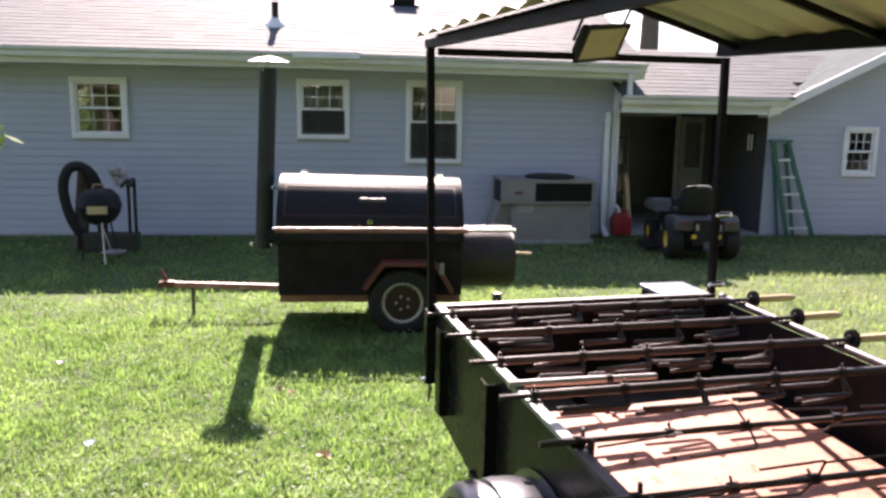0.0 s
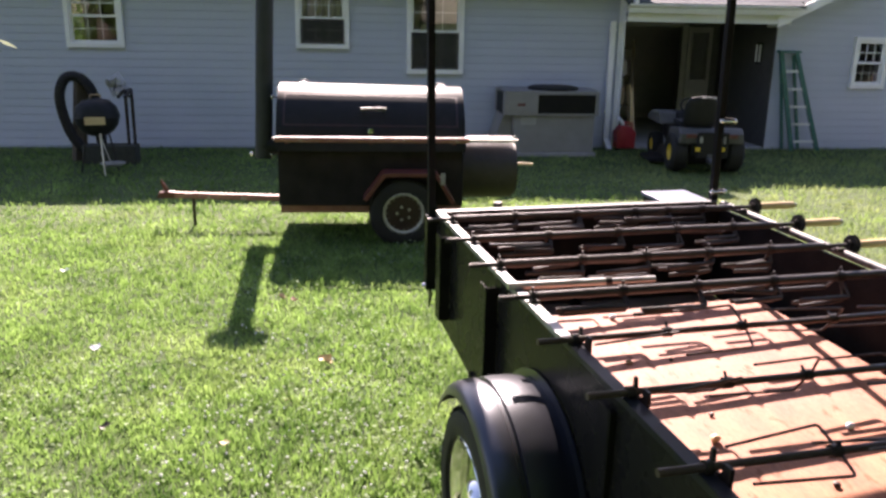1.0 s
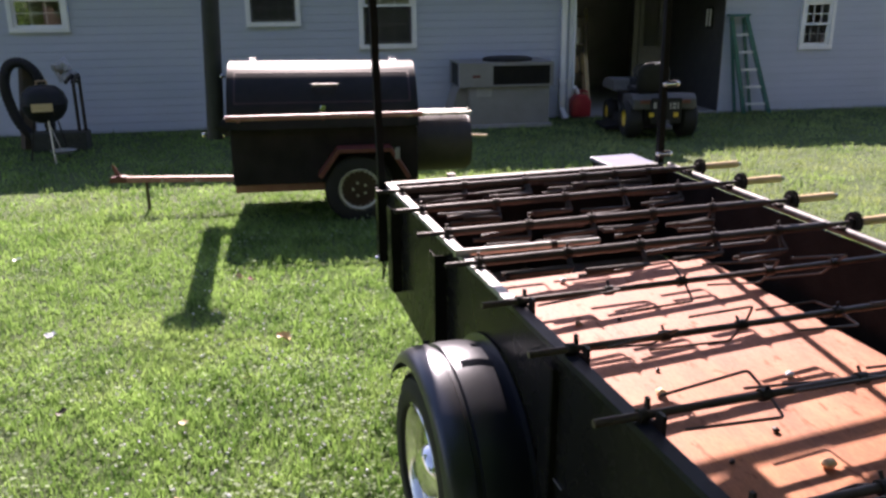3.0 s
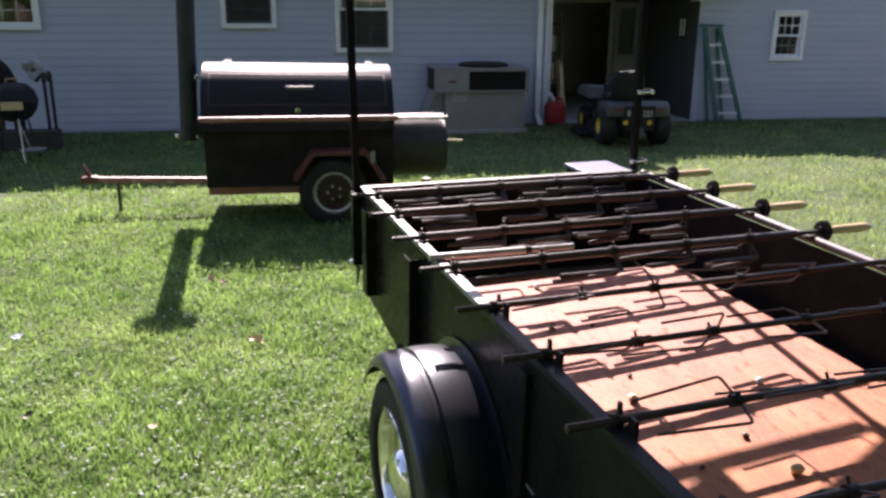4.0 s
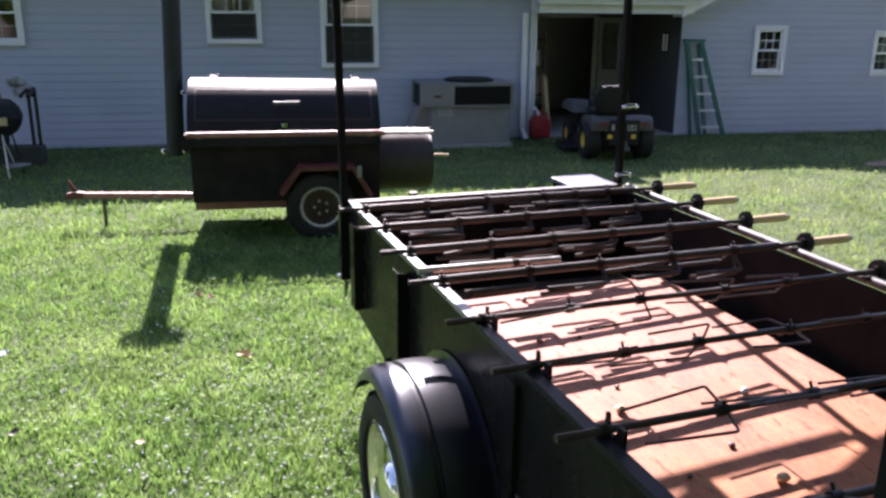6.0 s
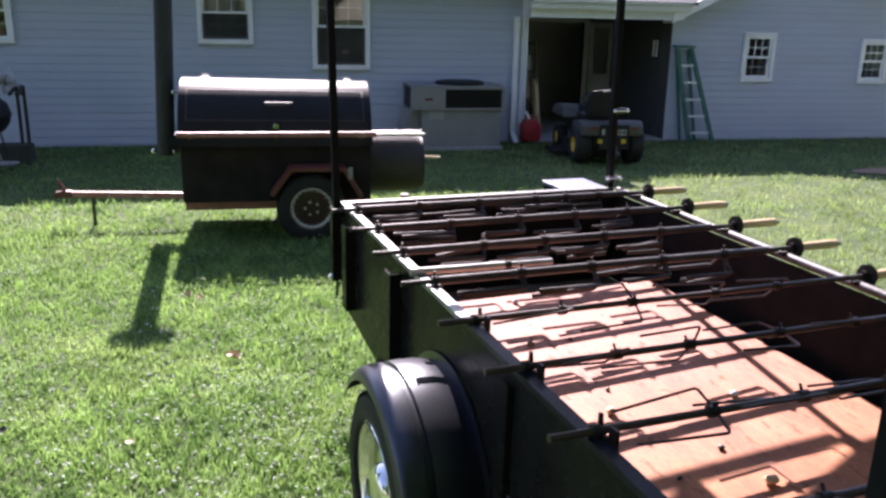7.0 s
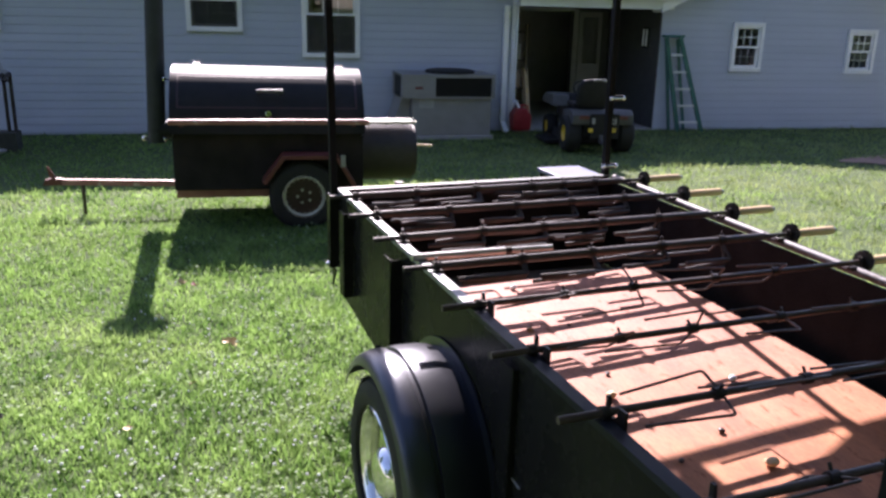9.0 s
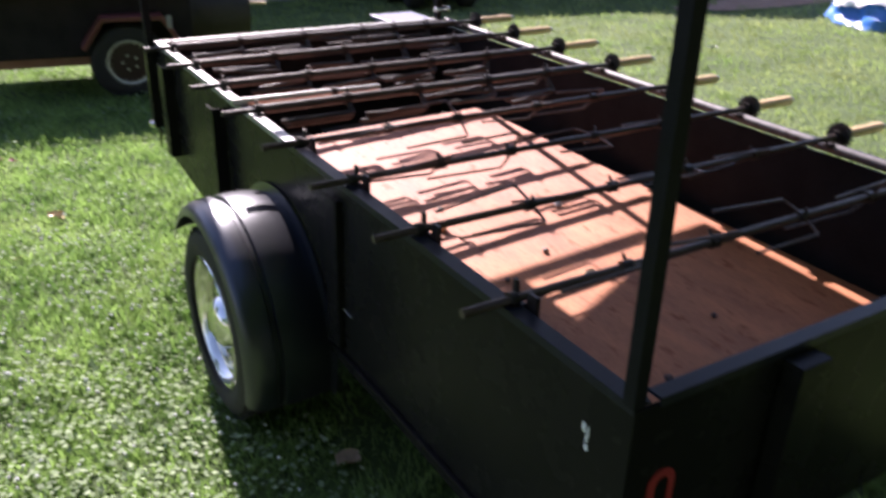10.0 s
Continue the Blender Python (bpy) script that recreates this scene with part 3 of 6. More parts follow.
gutter(_bm, 4.30, 6.62, -0.40, 1.95)
solid("gutter_porch", _bm, GUTTER, "white aluminium gutter along the porch eave", "gutter", HOUSE, "structure")
_bm = B()
add_box(_bm, (4.32, -0.395, 1.725), (6.58, -0.365, 1.93))
add_box(_bm, (4.32, -0.365, 1.725), (6.55, -0.02, 1.739))
solid("porch_beam_trim", _bm, GUTTER, "cream fascia board over the porch opening", "trim", HOUSE, "structure")
_bm = B()
add_box(_bm, (-0.02, -0.57, 2.405), (0.82, -0.43, 2.417), pose(0, 0, 0, 0, 0, 0))
add_box(_bm, (-0.02, -0.572, 2.34), (0.82, -0.56, 2.404))
solid("gutter_guard", _bm, WHITE, "short white gutter guard strip clipped on the gutter", "trim", HOUSE, "structure")
_bm = B()
add_box(_bm, (4.3855, -0.08, 0.02), (4.405, -0.02, 2.2))
add_box(_bm, (4.33, -0.03, 0.0), (4.385, -0.002, 2.215))
add_box(_bm, (10.75, -0.13, 0.0), (10.86, -0.118, 1.75))
solid("corner_trim", _bm, WHITE, "white corner boards of the siding", "trim", HOUSE, "structure", bevel=0.003)


def downspout():
    ob = thing("downspout", "white aluminium downspout with a kicked-out foot", "downspout", HOUSE @ pose(-0.07, 0, 0))
    bm = B()
    add_box(bm, (4.27, -0.085, 0.14), (4.345, -0.03, 1.725))
    part("pipe", bm, WHITE, ob, bevel=0.008)
    bm = B()
    add_prism(bm, [(-0.08, 0.15), (-0.03, 0.15), (-0.20, 0.0), (-0.27, 0.03)], "x", 4.275, 4.34)
    part("elbow", bm, WHITE, ob)
    bm = B()
    add_box(bm, (4.43, -0.50, 1.955), (4.49, -0.455, 2.24))
    part("outlet_pipe", bm, WHITE, ob, smooth=True)
    for z in (0.5, 1.6):
        bm = B()
        add_box(bm, (4.262, -0.092, z), (4.353, -0.015, z + 0.03))
        part("strap", bm, WHITE, ob)
    return ob


downspout()

# porch recess
_bm = B()
add_box(_bm, (4.38, -0.1, -0.1), (6.56, 5.8, 0.03))
solid("porch_floor", _bm, CONCRETE, "bare concrete porch slab", "floor", HOUSE, "structure", bevel=0.01)
# rear and side walls get a dark base colour in place of porch shade
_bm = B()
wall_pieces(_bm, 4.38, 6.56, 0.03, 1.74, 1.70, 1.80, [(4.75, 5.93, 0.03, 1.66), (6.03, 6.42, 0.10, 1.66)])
solid("wall_porch", _bm, DUST_SHADE_GREY, "rear porch wall coloured dark for its shade, with a doorway", "wall", HOUSE, "structure")
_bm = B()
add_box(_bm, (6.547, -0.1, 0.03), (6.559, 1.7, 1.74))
solid("wall_porch_side", _bm, DUST_SHADE_GREY, "porch side siding coloured dark grey for its shade", "wall", HOUSE, "structure")
# casing and door carry the porch's shade in their grey colour
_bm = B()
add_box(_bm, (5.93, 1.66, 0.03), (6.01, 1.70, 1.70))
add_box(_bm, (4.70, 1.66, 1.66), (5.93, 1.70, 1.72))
solid("door_trim", _bm, DOOR_GREY, "white casing greyed for the porch shade round the doorway", "trim", HOUSE, "structure", bevel=0.004)
_door = tagged(new("door_1"), "white panel door greyed for the porch shade, with a barred upper light", "door", kind="structure")
_door.matrix_world = HOUSE
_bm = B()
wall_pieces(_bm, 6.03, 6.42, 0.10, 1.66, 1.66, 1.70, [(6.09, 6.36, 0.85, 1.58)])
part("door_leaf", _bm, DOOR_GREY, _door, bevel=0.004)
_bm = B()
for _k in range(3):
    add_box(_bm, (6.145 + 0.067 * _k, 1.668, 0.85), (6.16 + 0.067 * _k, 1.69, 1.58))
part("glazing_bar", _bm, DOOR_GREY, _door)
_bm = B()
add_box(_bm, (6.09, 1.678, 0.85), (6.36, 1.684, 1.58))
part("pane", _bm, GLASS, _door)
siding(wall_main, -11.0, 4.33, 0.02, 2.21, 0.0, WINDOWS)
siding(wall_wing, 6.56, 10.75, 0.02, 0.02 + 17 * LAP, -0.1, WING_WINDOWS)
siding(wall_wing, 6.60, 10.75, 0.02 + 17 * LAP, 2.85, -0.1, [], top=lambda z: (WU0 + (z - WEAVE) / WSLOPE if z > WEAVE else 6.56, WU1 - (z - WEAVE) / WSLOPE if z > WEAVE else 10.75))


def roof_pipe(u, v, h, r):
    z = 2.41 + 0.41 * (v + 0.5)
    ob = thing("vent_pipe", "black plumbing vent pipe with a white flashing boot", "vent pipe", HOUSE)
    bm = B()
    add_tube(bm, [(u, v, z - 0.02), (u, v, z + h)], r, 16)
    part("pipe", bm, DARK_PLASTIC, ob, smooth=True)
    bm = B()
    add_lathe(bm, [(r + 0.001, 0.12), (r + 0.03, 0.06), (r + 0.09, 0.01), (r + 0.1, -0.01)], pose(u, v, z - 0.005) @ pose(0, 0, 0, 22, 0, 0), 16)
    part("flashing", bm, WHITE, ob, smooth=True)
    return ob


roof_pipe(-0.31, 0.5, 0.30, 0.045)
_v, _z = 1.75, 2.41 + 0.41 * 2.25
_rv = thing("roof_vent", "low black box vent on the roof", "roof vent", HOUSE @ pose(1.52, _v, _z, 22.3, 0, 0))
_bm = B()
add_box(_bm, (-0.17, -0.17, 0.015), (0.17, 0.17, 0.12))
part("hood", _bm, DARK_PLASTIC, _rv, bevel=0.03)
_bm = B()
add_box(_bm, (-0.22, -0.22, 0.004), (0.22, 0.22, 0.014))
part("flange", _bm, DARK_PLASTIC, _rv)


# curtains behind the panes
def curtain(u0, u1, z0, z1, gather, label):
    """A pleated drape that may be drawn together at its middle height."""
    bm = B()
    n, rows_ = 36, []
    for j in range(9):
        q = j / 8
        pull = gather * math.sin(math.pi * q) ** 2
        rows_.append([bm.verts.new((u0 + (u1 - u0) * (1 - pull) * i / n, 0.085 + 0.014 * math.sin(i * 1.05), z0 + (z1 - z0) * q)) for i in range(n + 1)])
    for a, b in zip(rows_, rows_[1:]):
        for i in range(n):
            bm.faces.new((a[i], a[i + 1], b[i + 1], b[i]))
    bmesh.ops.solidify(bm, geom=bm.faces, thickness=0.002)
    solid("curtain", bm, CURTAIN, label, "curtain", HOUSE, smooth=True)


curtain(0.03, 0.60, 1.66, 2.05, 0.0, "short beige curtain across the upper sash")
curtain(1.49, 1.70, 1.05, 2.06, 0.45, "beige drape gathered at the window's side")

# ---- rotisserie trailer ----
SPIT_DROP = [0.003, 0.004, 0.004, 0.004, 0.007, 0.006, 0.005, 0.008]      # how far each spit sits down in its notch
SPIT_Y = [-0.195, -0.508, -0.836, -1.173, -1.515, -1.846, -2.184, -2.53]
TW, TL, RZ = 1.36, 2.88, 0.885      # width, length, rail height
TILT = pose(0, 0, RZ, 1.0, 0, 0) @ pose(0, 0, -RZ)      # the trailer stands nose-up on its jack
trailer = thing("rotisserie_trailer", "black steel pit trailer with spit brackets, fenders and a canopy frame", "trailer", TILT)
FX = 1.415                          # the far pipe rail
PW = TW + 0.06                      # the far panel stands a little outside its rail
for nm, x0, x1, top in (("left_panel", 0.0, 0.006, RZ - 0.012), ("right_panel", PW - 0.006, PW, RZ - 0.035)):
    _bm = B()
    add_prism(_bm, [(0.0, 0.45), (-0.10, 0.40), (-0.55, 0.36), (-TL, 0.36), (-TL, top), (0.0, top)], "x", x0, x1)
    part(nm, _bm, BLACK_PAINT, trailer)
for nm, y0 in (("front_panel", -0.006), ("rear_panel", -TL)):
    _bm = B()
    add_box(_bm, (0.0065, y0, 0.40), (TW - 0.0205, y0 + 0.006, RZ - 0.0125))
    add_box(_bm, (TW - 0.02, y0, 0.40), (PW - 0.0065, y0 + 0.006, RZ - 0.036))
    part(nm, _bm, BLACK_PAINT, trailer)
_bm = B()
add_box(_bm, (0.007, -TL + 0.007, 0.40), (PW - 0.007, -0.007, 0.41))
part("pit_floor", _bm, ASH, trailer, "ash-covered steel floor")
for x0, x1 in ((0.0068, 0.0095), (PW - 0.0095, PW - 0.0068)):
    _bm = B()
    add_box(_bm, (x0, -TL + 0.011, 0.412), (x1, -0.011, RZ - 0.038))
    part("pit_lining", _bm, SOOT, trailer, "sooty inner sheet")
for y0, y1 in ((-0.0095, -0.0068), (-TL + 0.0068, -TL + 0.0095)):
    _bm = B()
    add_box(_bm, (0.011, y0, 0.412), (PW - 0.011, y1, RZ - 0.038))
    part("pit_lining", _bm, SOOT, trailer, "sooty inner sheet")


def rail(bm, a, b, w=0.029, t=0.006):
    """Angle iron: a flat flange on top of the panel and a web down its outside."""
    a, b = Vector(a), Vector(b)
    d = (b - a).normalized()
    inward = Vector((-d.y, d.x, 0))
    m = Matrix(((d.x, inward.x, 0, a.x), (d.y, inward.y, 0, a.y), (0, 0, 1, a.z), (0, 0, 0, 1)))
    add_box(bm, (0, -0.004, -t), ((b - a).length, w, 0), m)
    add_box(bm, (0, -0.0035, -0.018), ((b - a).length, -0.0005, -t), m)


# the rail sections in front of the brackets are rubbed to bare metal, the others still painted
for (a, b), mat in ((((0.0, -1.46, RZ), (0.0, 0.004, RZ)), BARE_RAIL), (((0.0, -TL, RZ), (0.0, -1.462, RZ)), RAIL_PAINT)):
    _bm = B()
    rail(_bm, b, a, 0.029 if mat is BARE_RAIL else 0.032)
    _r = part("top_rail", _bm, mat, trailer, bevel=0.001)
_bm = B()
rail(_bm, (0.05, -TL, RZ), (TW - 0.05, -TL, RZ), 0.028)
part("top_rail", _bm, RAIL_PAINT, trailer, bevel=0.001)
_bm = B()
add_box(_bm, (-0.004, -0.014, RZ - 0.006), (FX - 0.02, 0.026, RZ))
add_box(_bm, (-0.004, 0.020, RZ - 0.045), (FX - 0.02, 0.026, RZ - 0.0065))
part("top_rail", _bm, FRONT_RAIL, trailer, "pale worn angle iron rail", bevel=0.001)
for y in (-0.20, -0.85, -1.78):
    bm = B()
    q = 0.018 if y < -1.5 else 0.045
    add_box(bm, (-q, y - 0.045, 0.46 if y > -0.3 else 0.40), (-0.0005, y - 0.039, RZ - 0.05))
    add_box(bm, (-q, y - 0.0385, 0.46 if y > -0.3 else 0.40), (-q + 0.006, y + 0.03, RZ - 0.05))
    part("side_rib", bm, BLACK_PAINT, trailer, bevel=0.002)
for y in (-0.20, -0.85, -1.78, -2.45):
    bm = B()
    add_box(bm, (PW + 0.0005, y - 0.04, 0.40), (PW + 0.025, y + 0.03, RZ - 0.05))
    part("side_rib", bm, BLACK_PAINT, trailer, bevel=0.002)
for x in (0.38, 0.95):
    bm = B()
    add_box(bm, (x - 0.04, -TL - 0.045, 0.40), (x + 0.04, -TL - 0.0045, RZ - 0.020))
    part("end_rib", bm, BLACK_PAINT, trailer, bevel=0.002)
for x in (-0.0145, PW + 0.0005):
    bm = B()
    add_box(bm, (x, -TL, 0.355), (x + 0.014, -0.60, 0.385))
    part("frame_rail", bm, BLACK_PAINT, trailer, bevel=0.004)
bm = B()
add_tube(bm, [(0.68, -0.1, 0.40), (0.68, 1.35, 0.42)], 0.04, 4)
part("tongue", bm, BLACK_PAINT, trailer)
bm = B()
add_tube(bm, [(0.68, 1.205, -0.022), (0.68, 1.205, 0.62)], 0.028, 10)
part("tongue_jack", bm, DARK_STEEL, trailer)
bm = B()
add_tube(bm, [(-0.1, -1.38, 0.311), (TW + 0.1, -1.38, 0.311)], 0.03, 10)
part("axle", bm, DARK_STEEL, trailer)


def wheel(parent, centre, side, r, rim, width, rim_mat, cap):
    """A trailer wheel on an axle along x; side -1 faces -x."""
    m = pose(*centre, 0, 90 * side, 0)
    w = width / 2
    wh = new("wheel")
    wh.parent, wh.matrix_basis = parent, m
    bm = B()
    add_lathe(bm, [(rim - 0.005, -w * 0.85), (rim + 0.012, -w * 0.95), (r * 0.86, -w), (r * 0.96, -w * 0.86), (r, -w * 0.55), (r, w * 0.55), (r * 0.96, w * 0.86), (r * 0.86, w),
                   (rim + 0.03, w * 0.97), (rim + 0.012, w * 0.95), (rim - 0.005, w * 0.85)], None, 48, close=True)
    part("tyre", bm, TYRE, wh, smooth=True)
    bm = B()
    for k in range(44):
        a = 2 * math.pi * k / 44
        for off in (-0.62, 0.0, 0.62):
            add_box(bm, (r - 0.002, -0.013, off * w - 0.16 * w), (r + 0.005, 0.013, off * w + 0.16 * w), pose(0, 0, 0, 0, 0, math.degrees(a) + (4 if off == 0 else 0)))
    tagged(part("tread", bm, TYRE, wh), kind="stuff")
    bm = B()
    add_lathe(bm, [(rim, w * 0.95), (rim + 0.008, w * 0.86), (rim - 0.006, w * 0.80), (rim - 0.018, w * 0.60), (rim - 0.024, w * 0.48), (rim * 0.82, w * 0.44), (rim * 0.62, w * 0.51), (rim * 0.46, w * 0.53), (0.0, w * 0.52),
                   (0.0, w * 0.2), (rim * 0.5, w * 0.2), (rim - 0.06, 0.0), (rim - 0.035, -w * 0.7), (rim - 0.005, -w * 0.85)], None, 48)
    part("rim", bm, rim_mat, wh, smooth=True)
    cap(wh, rim, w)
    return wh


def chrome_cap(wh, rim, w):
    bm = B()
    add_lathe(bm, [(0.0, w * 0.98), (rim * 0.12, w * 0.96), (rim * 0.26, w * 0.88), (rim * 0.36, w * 0.74), (rim * 0.405, w * 0.52)], None, 32)
    part("hub_cap", bm, CHROME, wh, "polished chrome hub cap", smooth=True)


wheel(trailer, (-0.160, -1.38, 0.311), -1, 0.30, 0.211, 0.18, POLISHED, chrome_cap)
wheel(trailer, (PW + 0.160, -1.38, 0.311), 1, 0.30, 0.211, 0.18, POLISHED, chrome_cap)


def fender(x_in, x_out):
    """A rolled round fender: an arched sheet with a raised bead and a turned-down outer lip."""
    cy, cz, R = -1.373, 0.309, 0.385
    s = 1 if x_out > x_in else -1
    w = abs(x_out - x_in)
    prof = [(0.0, 0.016), (w * 0.02, 0.017), (w * 0.04, -0.010), (w * 0.12, -0.004), (w * 0.26, 0.001), (w * 0.45, 0.002), (w * 0.585, -0.001), (w * 0.605, -0.011), (w * 0.655, -0.011), (w * 0.675, -0.001), (w * 0.78, -0.001), (w * 0.87, -0.006), (w * 0.94, -0.014), (w * 0.98, -0.026), (w, -0.046)]
    bm = B()
    rings = []
    n = 36
    for k in range(n + 1):
        a = radians(31 + 164 * k / n)
        rings.append([bm.verts.new((x_in + s * q, cy + (R + h) * math.cos(a), cz + (R + h) * math.sin(a))) for q, h in prof])
    for a, b in zip(rings, rings[1:]):
        for k in range(len(prof) - 1):
            bm.faces.new((a[k], a[k + 1], b[k + 1], b[k]))
    bmesh.ops.recalc_face_normals(bm, faces=bm.faces)
    bmesh.ops.solidify(bm, geom=bm.faces, thickness=0.003)
    part("fender", bm, FENDER_PAINT, trailer, "satin black rolled steel fender", smooth=True)


fender(-0.004, -0.257)
fender(PW + 0.028, PW + 0.235)
bm = B()
add_box(bm, (-0.047, -0.006, 0.52), (-0.0005, 0.044, RZ - 0.022))
part("corner_post", bm, BLACK_PAINT, trailer, bevel=0.003)
for a, b in ((-1.655, -1.60), (-1.872, -1.79)):
    bm = B()
    add_tube(bm, [(-0.003, a, 0.520), (-0.003, b, 0.525)], 0.0022, 6)
    part("bare_edge", bm, GALV, trailer, "thin bright steel edge")
bm = B()
add_prism(bm, [(0.03, 0.42), (0.03, 0.515), (-0.04, 0.515)], "x", -0.028, -0.022)
part("lamp_bracket", bm, BLACK_PAINT, trailer)
bm = B()
add_lathe(bm, [(0.0, 0.036), (0.012, 0.032), (0.018, 0.014), (0.017, 0.0), (0.0, 0.0)], pose(-0.03, 0.02, 0.53, 0, -90, 0), 16)
part("marker_lamp", bm, CHROME, trailer, "small chrome marker lamp", smooth=True)

# the far rail is a round pipe, with the drive chain hung along its outside
bm = B()
add_tube(bm, [(FX, -TL, RZ - 0.012), (FX, -0.02, RZ - 0.012)], 0.0165, 16)
part("top_rail", bm, PIPE_STEEL, trailer, "bright worn pipe rail", smooth=True)
bm = B()
for k in range(170):
    y = -0.10 - 0.0148 * k
    z = RZ - 0.026 - 0.006 * abs(math.sin((y + 0.195) * math.pi / 0.333))
    q = 0.002 if k % 2 else 0.0035
    for x in (TW + 0.109 - q, TW + 0.112 + q):
        add_box(bm, (x - 0.0008, y - 0.0105, z - 0.003), (x + 0.0008, y + 0.0105, z + 0.003))
    add_tube(bm, [(TW + 0.109 - q, y + 0.007, z), (TW + 0.112 + q, y + 0.007, z)], 0.0025, 6)
tagged(part("drive_chain", bm, DARK_STEEL, trailer, "dark oily roller chain"), kind="stuff")

# spit brackets: a notched upright on each rail
for y, drop in zip(SPIT_Y, SPIT_DROP):
    for x, s in ((0.022, 1), (FX - 0.018, -1)):
        bm = B()
        z0 = RZ + 0.0005 - drop
        if y < -1.4 and s > 0:
            add_prism(bm, [(y - 0.046, z0 - 0.06), (y + 0.03, z0 - 0.06), (y + 0.03, z0 + 0.042), (y + 0.02, z0 + 0.042), (y + 0.016, z0 + 0.012), (y + 0.008, z0 + 0.002), (y - 0.008, z0 + 0.002), (y - 0.016, z0 + 0.012), (y - 0.02, z0 + 0.034), (y - 0.046, z0 + 0.034)], "x", x + s * 0.022 - 0.004, x + s * 0.022 + 0.004)
        else:
            add_prism(bm, [(y - 0.032, z0), (y + 0.032, z0), (y + 0.03, z0 + 0.012), (y + 0.018, z0 + 0.012), (y + 0.012, z0 + 0.003), (y - 0.012, z0 + 0.003), (y - 0.018, z0 + 0.012), (y - 0.03, z0 + 0.012)], "x", x - 0.016, x + 0.016)
        part("spit_bracket", bm, DARK_STEEL, trailer)

# canopy frame and roof
PZ, PX = 2.0, (-0.046, 1.356)
# x at the foot and at the top, y, foot height: the front pair leans a little
POST = [(-0.022, PX[0], 0.016, RZ - 0.021), (1.392, PX[1], 0.016, 0.42), (0.0, -0.008, -TL + 0.006, RZ), (1.365, 1.358, -TL + 0.006, RZ)]
for x, xt, y, z0 in POST:
    bm = B()
    s = 0.0125 if y < -1 else 0.015
    for a0, b0 in (((x - s, y - s), (x + s, y - s + 0.004)), ((x - s, y + s - 0.004), (x + s, y + s)), ((x - s, y - s + 0.004), (x - s + 0.004, y + s - 0.004)), ((x + s - 0.004, y - s + 0.004), (x + s, y + s - 0.004))):
        add_box(bm, (*a0, z0), (*b0, PZ))
    for v in bm.verts:
        v.co.x += (xt - x) * (v.co.z - z0) / (PZ - z0)
    part("canopy_post", bm, FRAME_PAINT, trailer)
APEX_X, APEX_Z = 0.655, 2.235


def beam(bm, a, b, w=0.03):
    a, b = Vector(a), Vector(b)
    q = (b - a).to_track_quat("X", "Z").to_matrix().to_4x4()
    add_box(bm, (0, -w / 2, -w / 2), ((b - a).length, w / 2, w / 2), Matrix.Translation(a) @ q)


for name, a, b, w in [("eave_beam", (PX[0], 0.05, PZ + 0.015), (PX[0], -TL - 0.05, PZ + 0.015), 0.034), ("eave_beam", (PX[1], 0.05, PZ + 0.034), (PX[1], -TL - 0.05, PZ + 0.034), 0.056),
                      ("tie_bar", (PX[0] + 0.034, 0.016, PZ - 0.016), (PX[1] - 0.034, 0.016, PZ - 0.016), 0.030), ("tie_bar", (PX[0] + 0.02, -TL, PZ), (PX[1] - 0.02, -TL, PZ), 0.024),
                      ("ridge_beam", (APEX_X, 0.05, APEX_Z), (APEX_X, -TL - 0.05, APEX_Z), 0.03)]:
    bm = B()
    beam(bm, a, b, w)
    part(name, bm, FRAME_PAINT, trailer)
for y in (-0.10, -0.95, -1.90, -TL):
    for x in PX:
        bm = B()
        beam(bm, (x, y, PZ + 0.034), (APEX_X, y, APEX_Z + 0.002), 0.026)
        part("rafter", bm, FRAME_PAINT, trailer)
# corrugated sheets, ribs running from the ridge to the eaves
for s, xe in ((-1, PX[0] - 0.075), (1, PX[1] + 0.055)):
    slope = (APEX_Z - PZ - 0.03) / (APEX_X - PX[0])
    ze = APEX_Z + 0.028 - slope * abs(xe - APEX_X)
    for k in range(4):
        y1 = (0.075 if k == 0 else -0.05) - 0.715 * k
        y0 = max(-0.785 - 0.715 * k, -TL - 0.12)
        bm = B()
        n = 60
        rows_ = []
        for i in range(n + 1):
            y = y1 + (y0 - y1) * i / n
            h = 0.017 * abs(math.sin(math.pi * y / 0.215)) ** 0.8 + 0.001 * (k % 2)
            rows_.append([bm.verts.new((APEX_X + (xe - APEX_X) * q, y, APEX_Z + 0.028 + (ze - APEX_Z - 0.028) * q + h)) for q in (0, 0.5, 1)])
            if s > 0:
                rows_[-1].append(bm.verts.new((xe + 0.15, y, ze + h)))
        for a, b in zip(rows_, rows_[1:]):
            for q in range(len(a) - 1):
                bm.faces.new((a[q], a[q + 1], b[q + 1], b[q]))
        bmesh.ops.recalc_face_normals(bm, faces=bm.faces)
        bmesh.ops.solidify(bm, geom=bm.faces, thickness=0.0015)
        part("roof_sheet", bm, CANOPY_SHEET, trailer, smooth=True)


# ---- plywood in the pit ----
# its left side and its rear lie lower than the propped front corner
def ply_top(x, y):
    return 0.57 + 0.03 * (y + 0.5) - 0.029 * (1.36 - x)


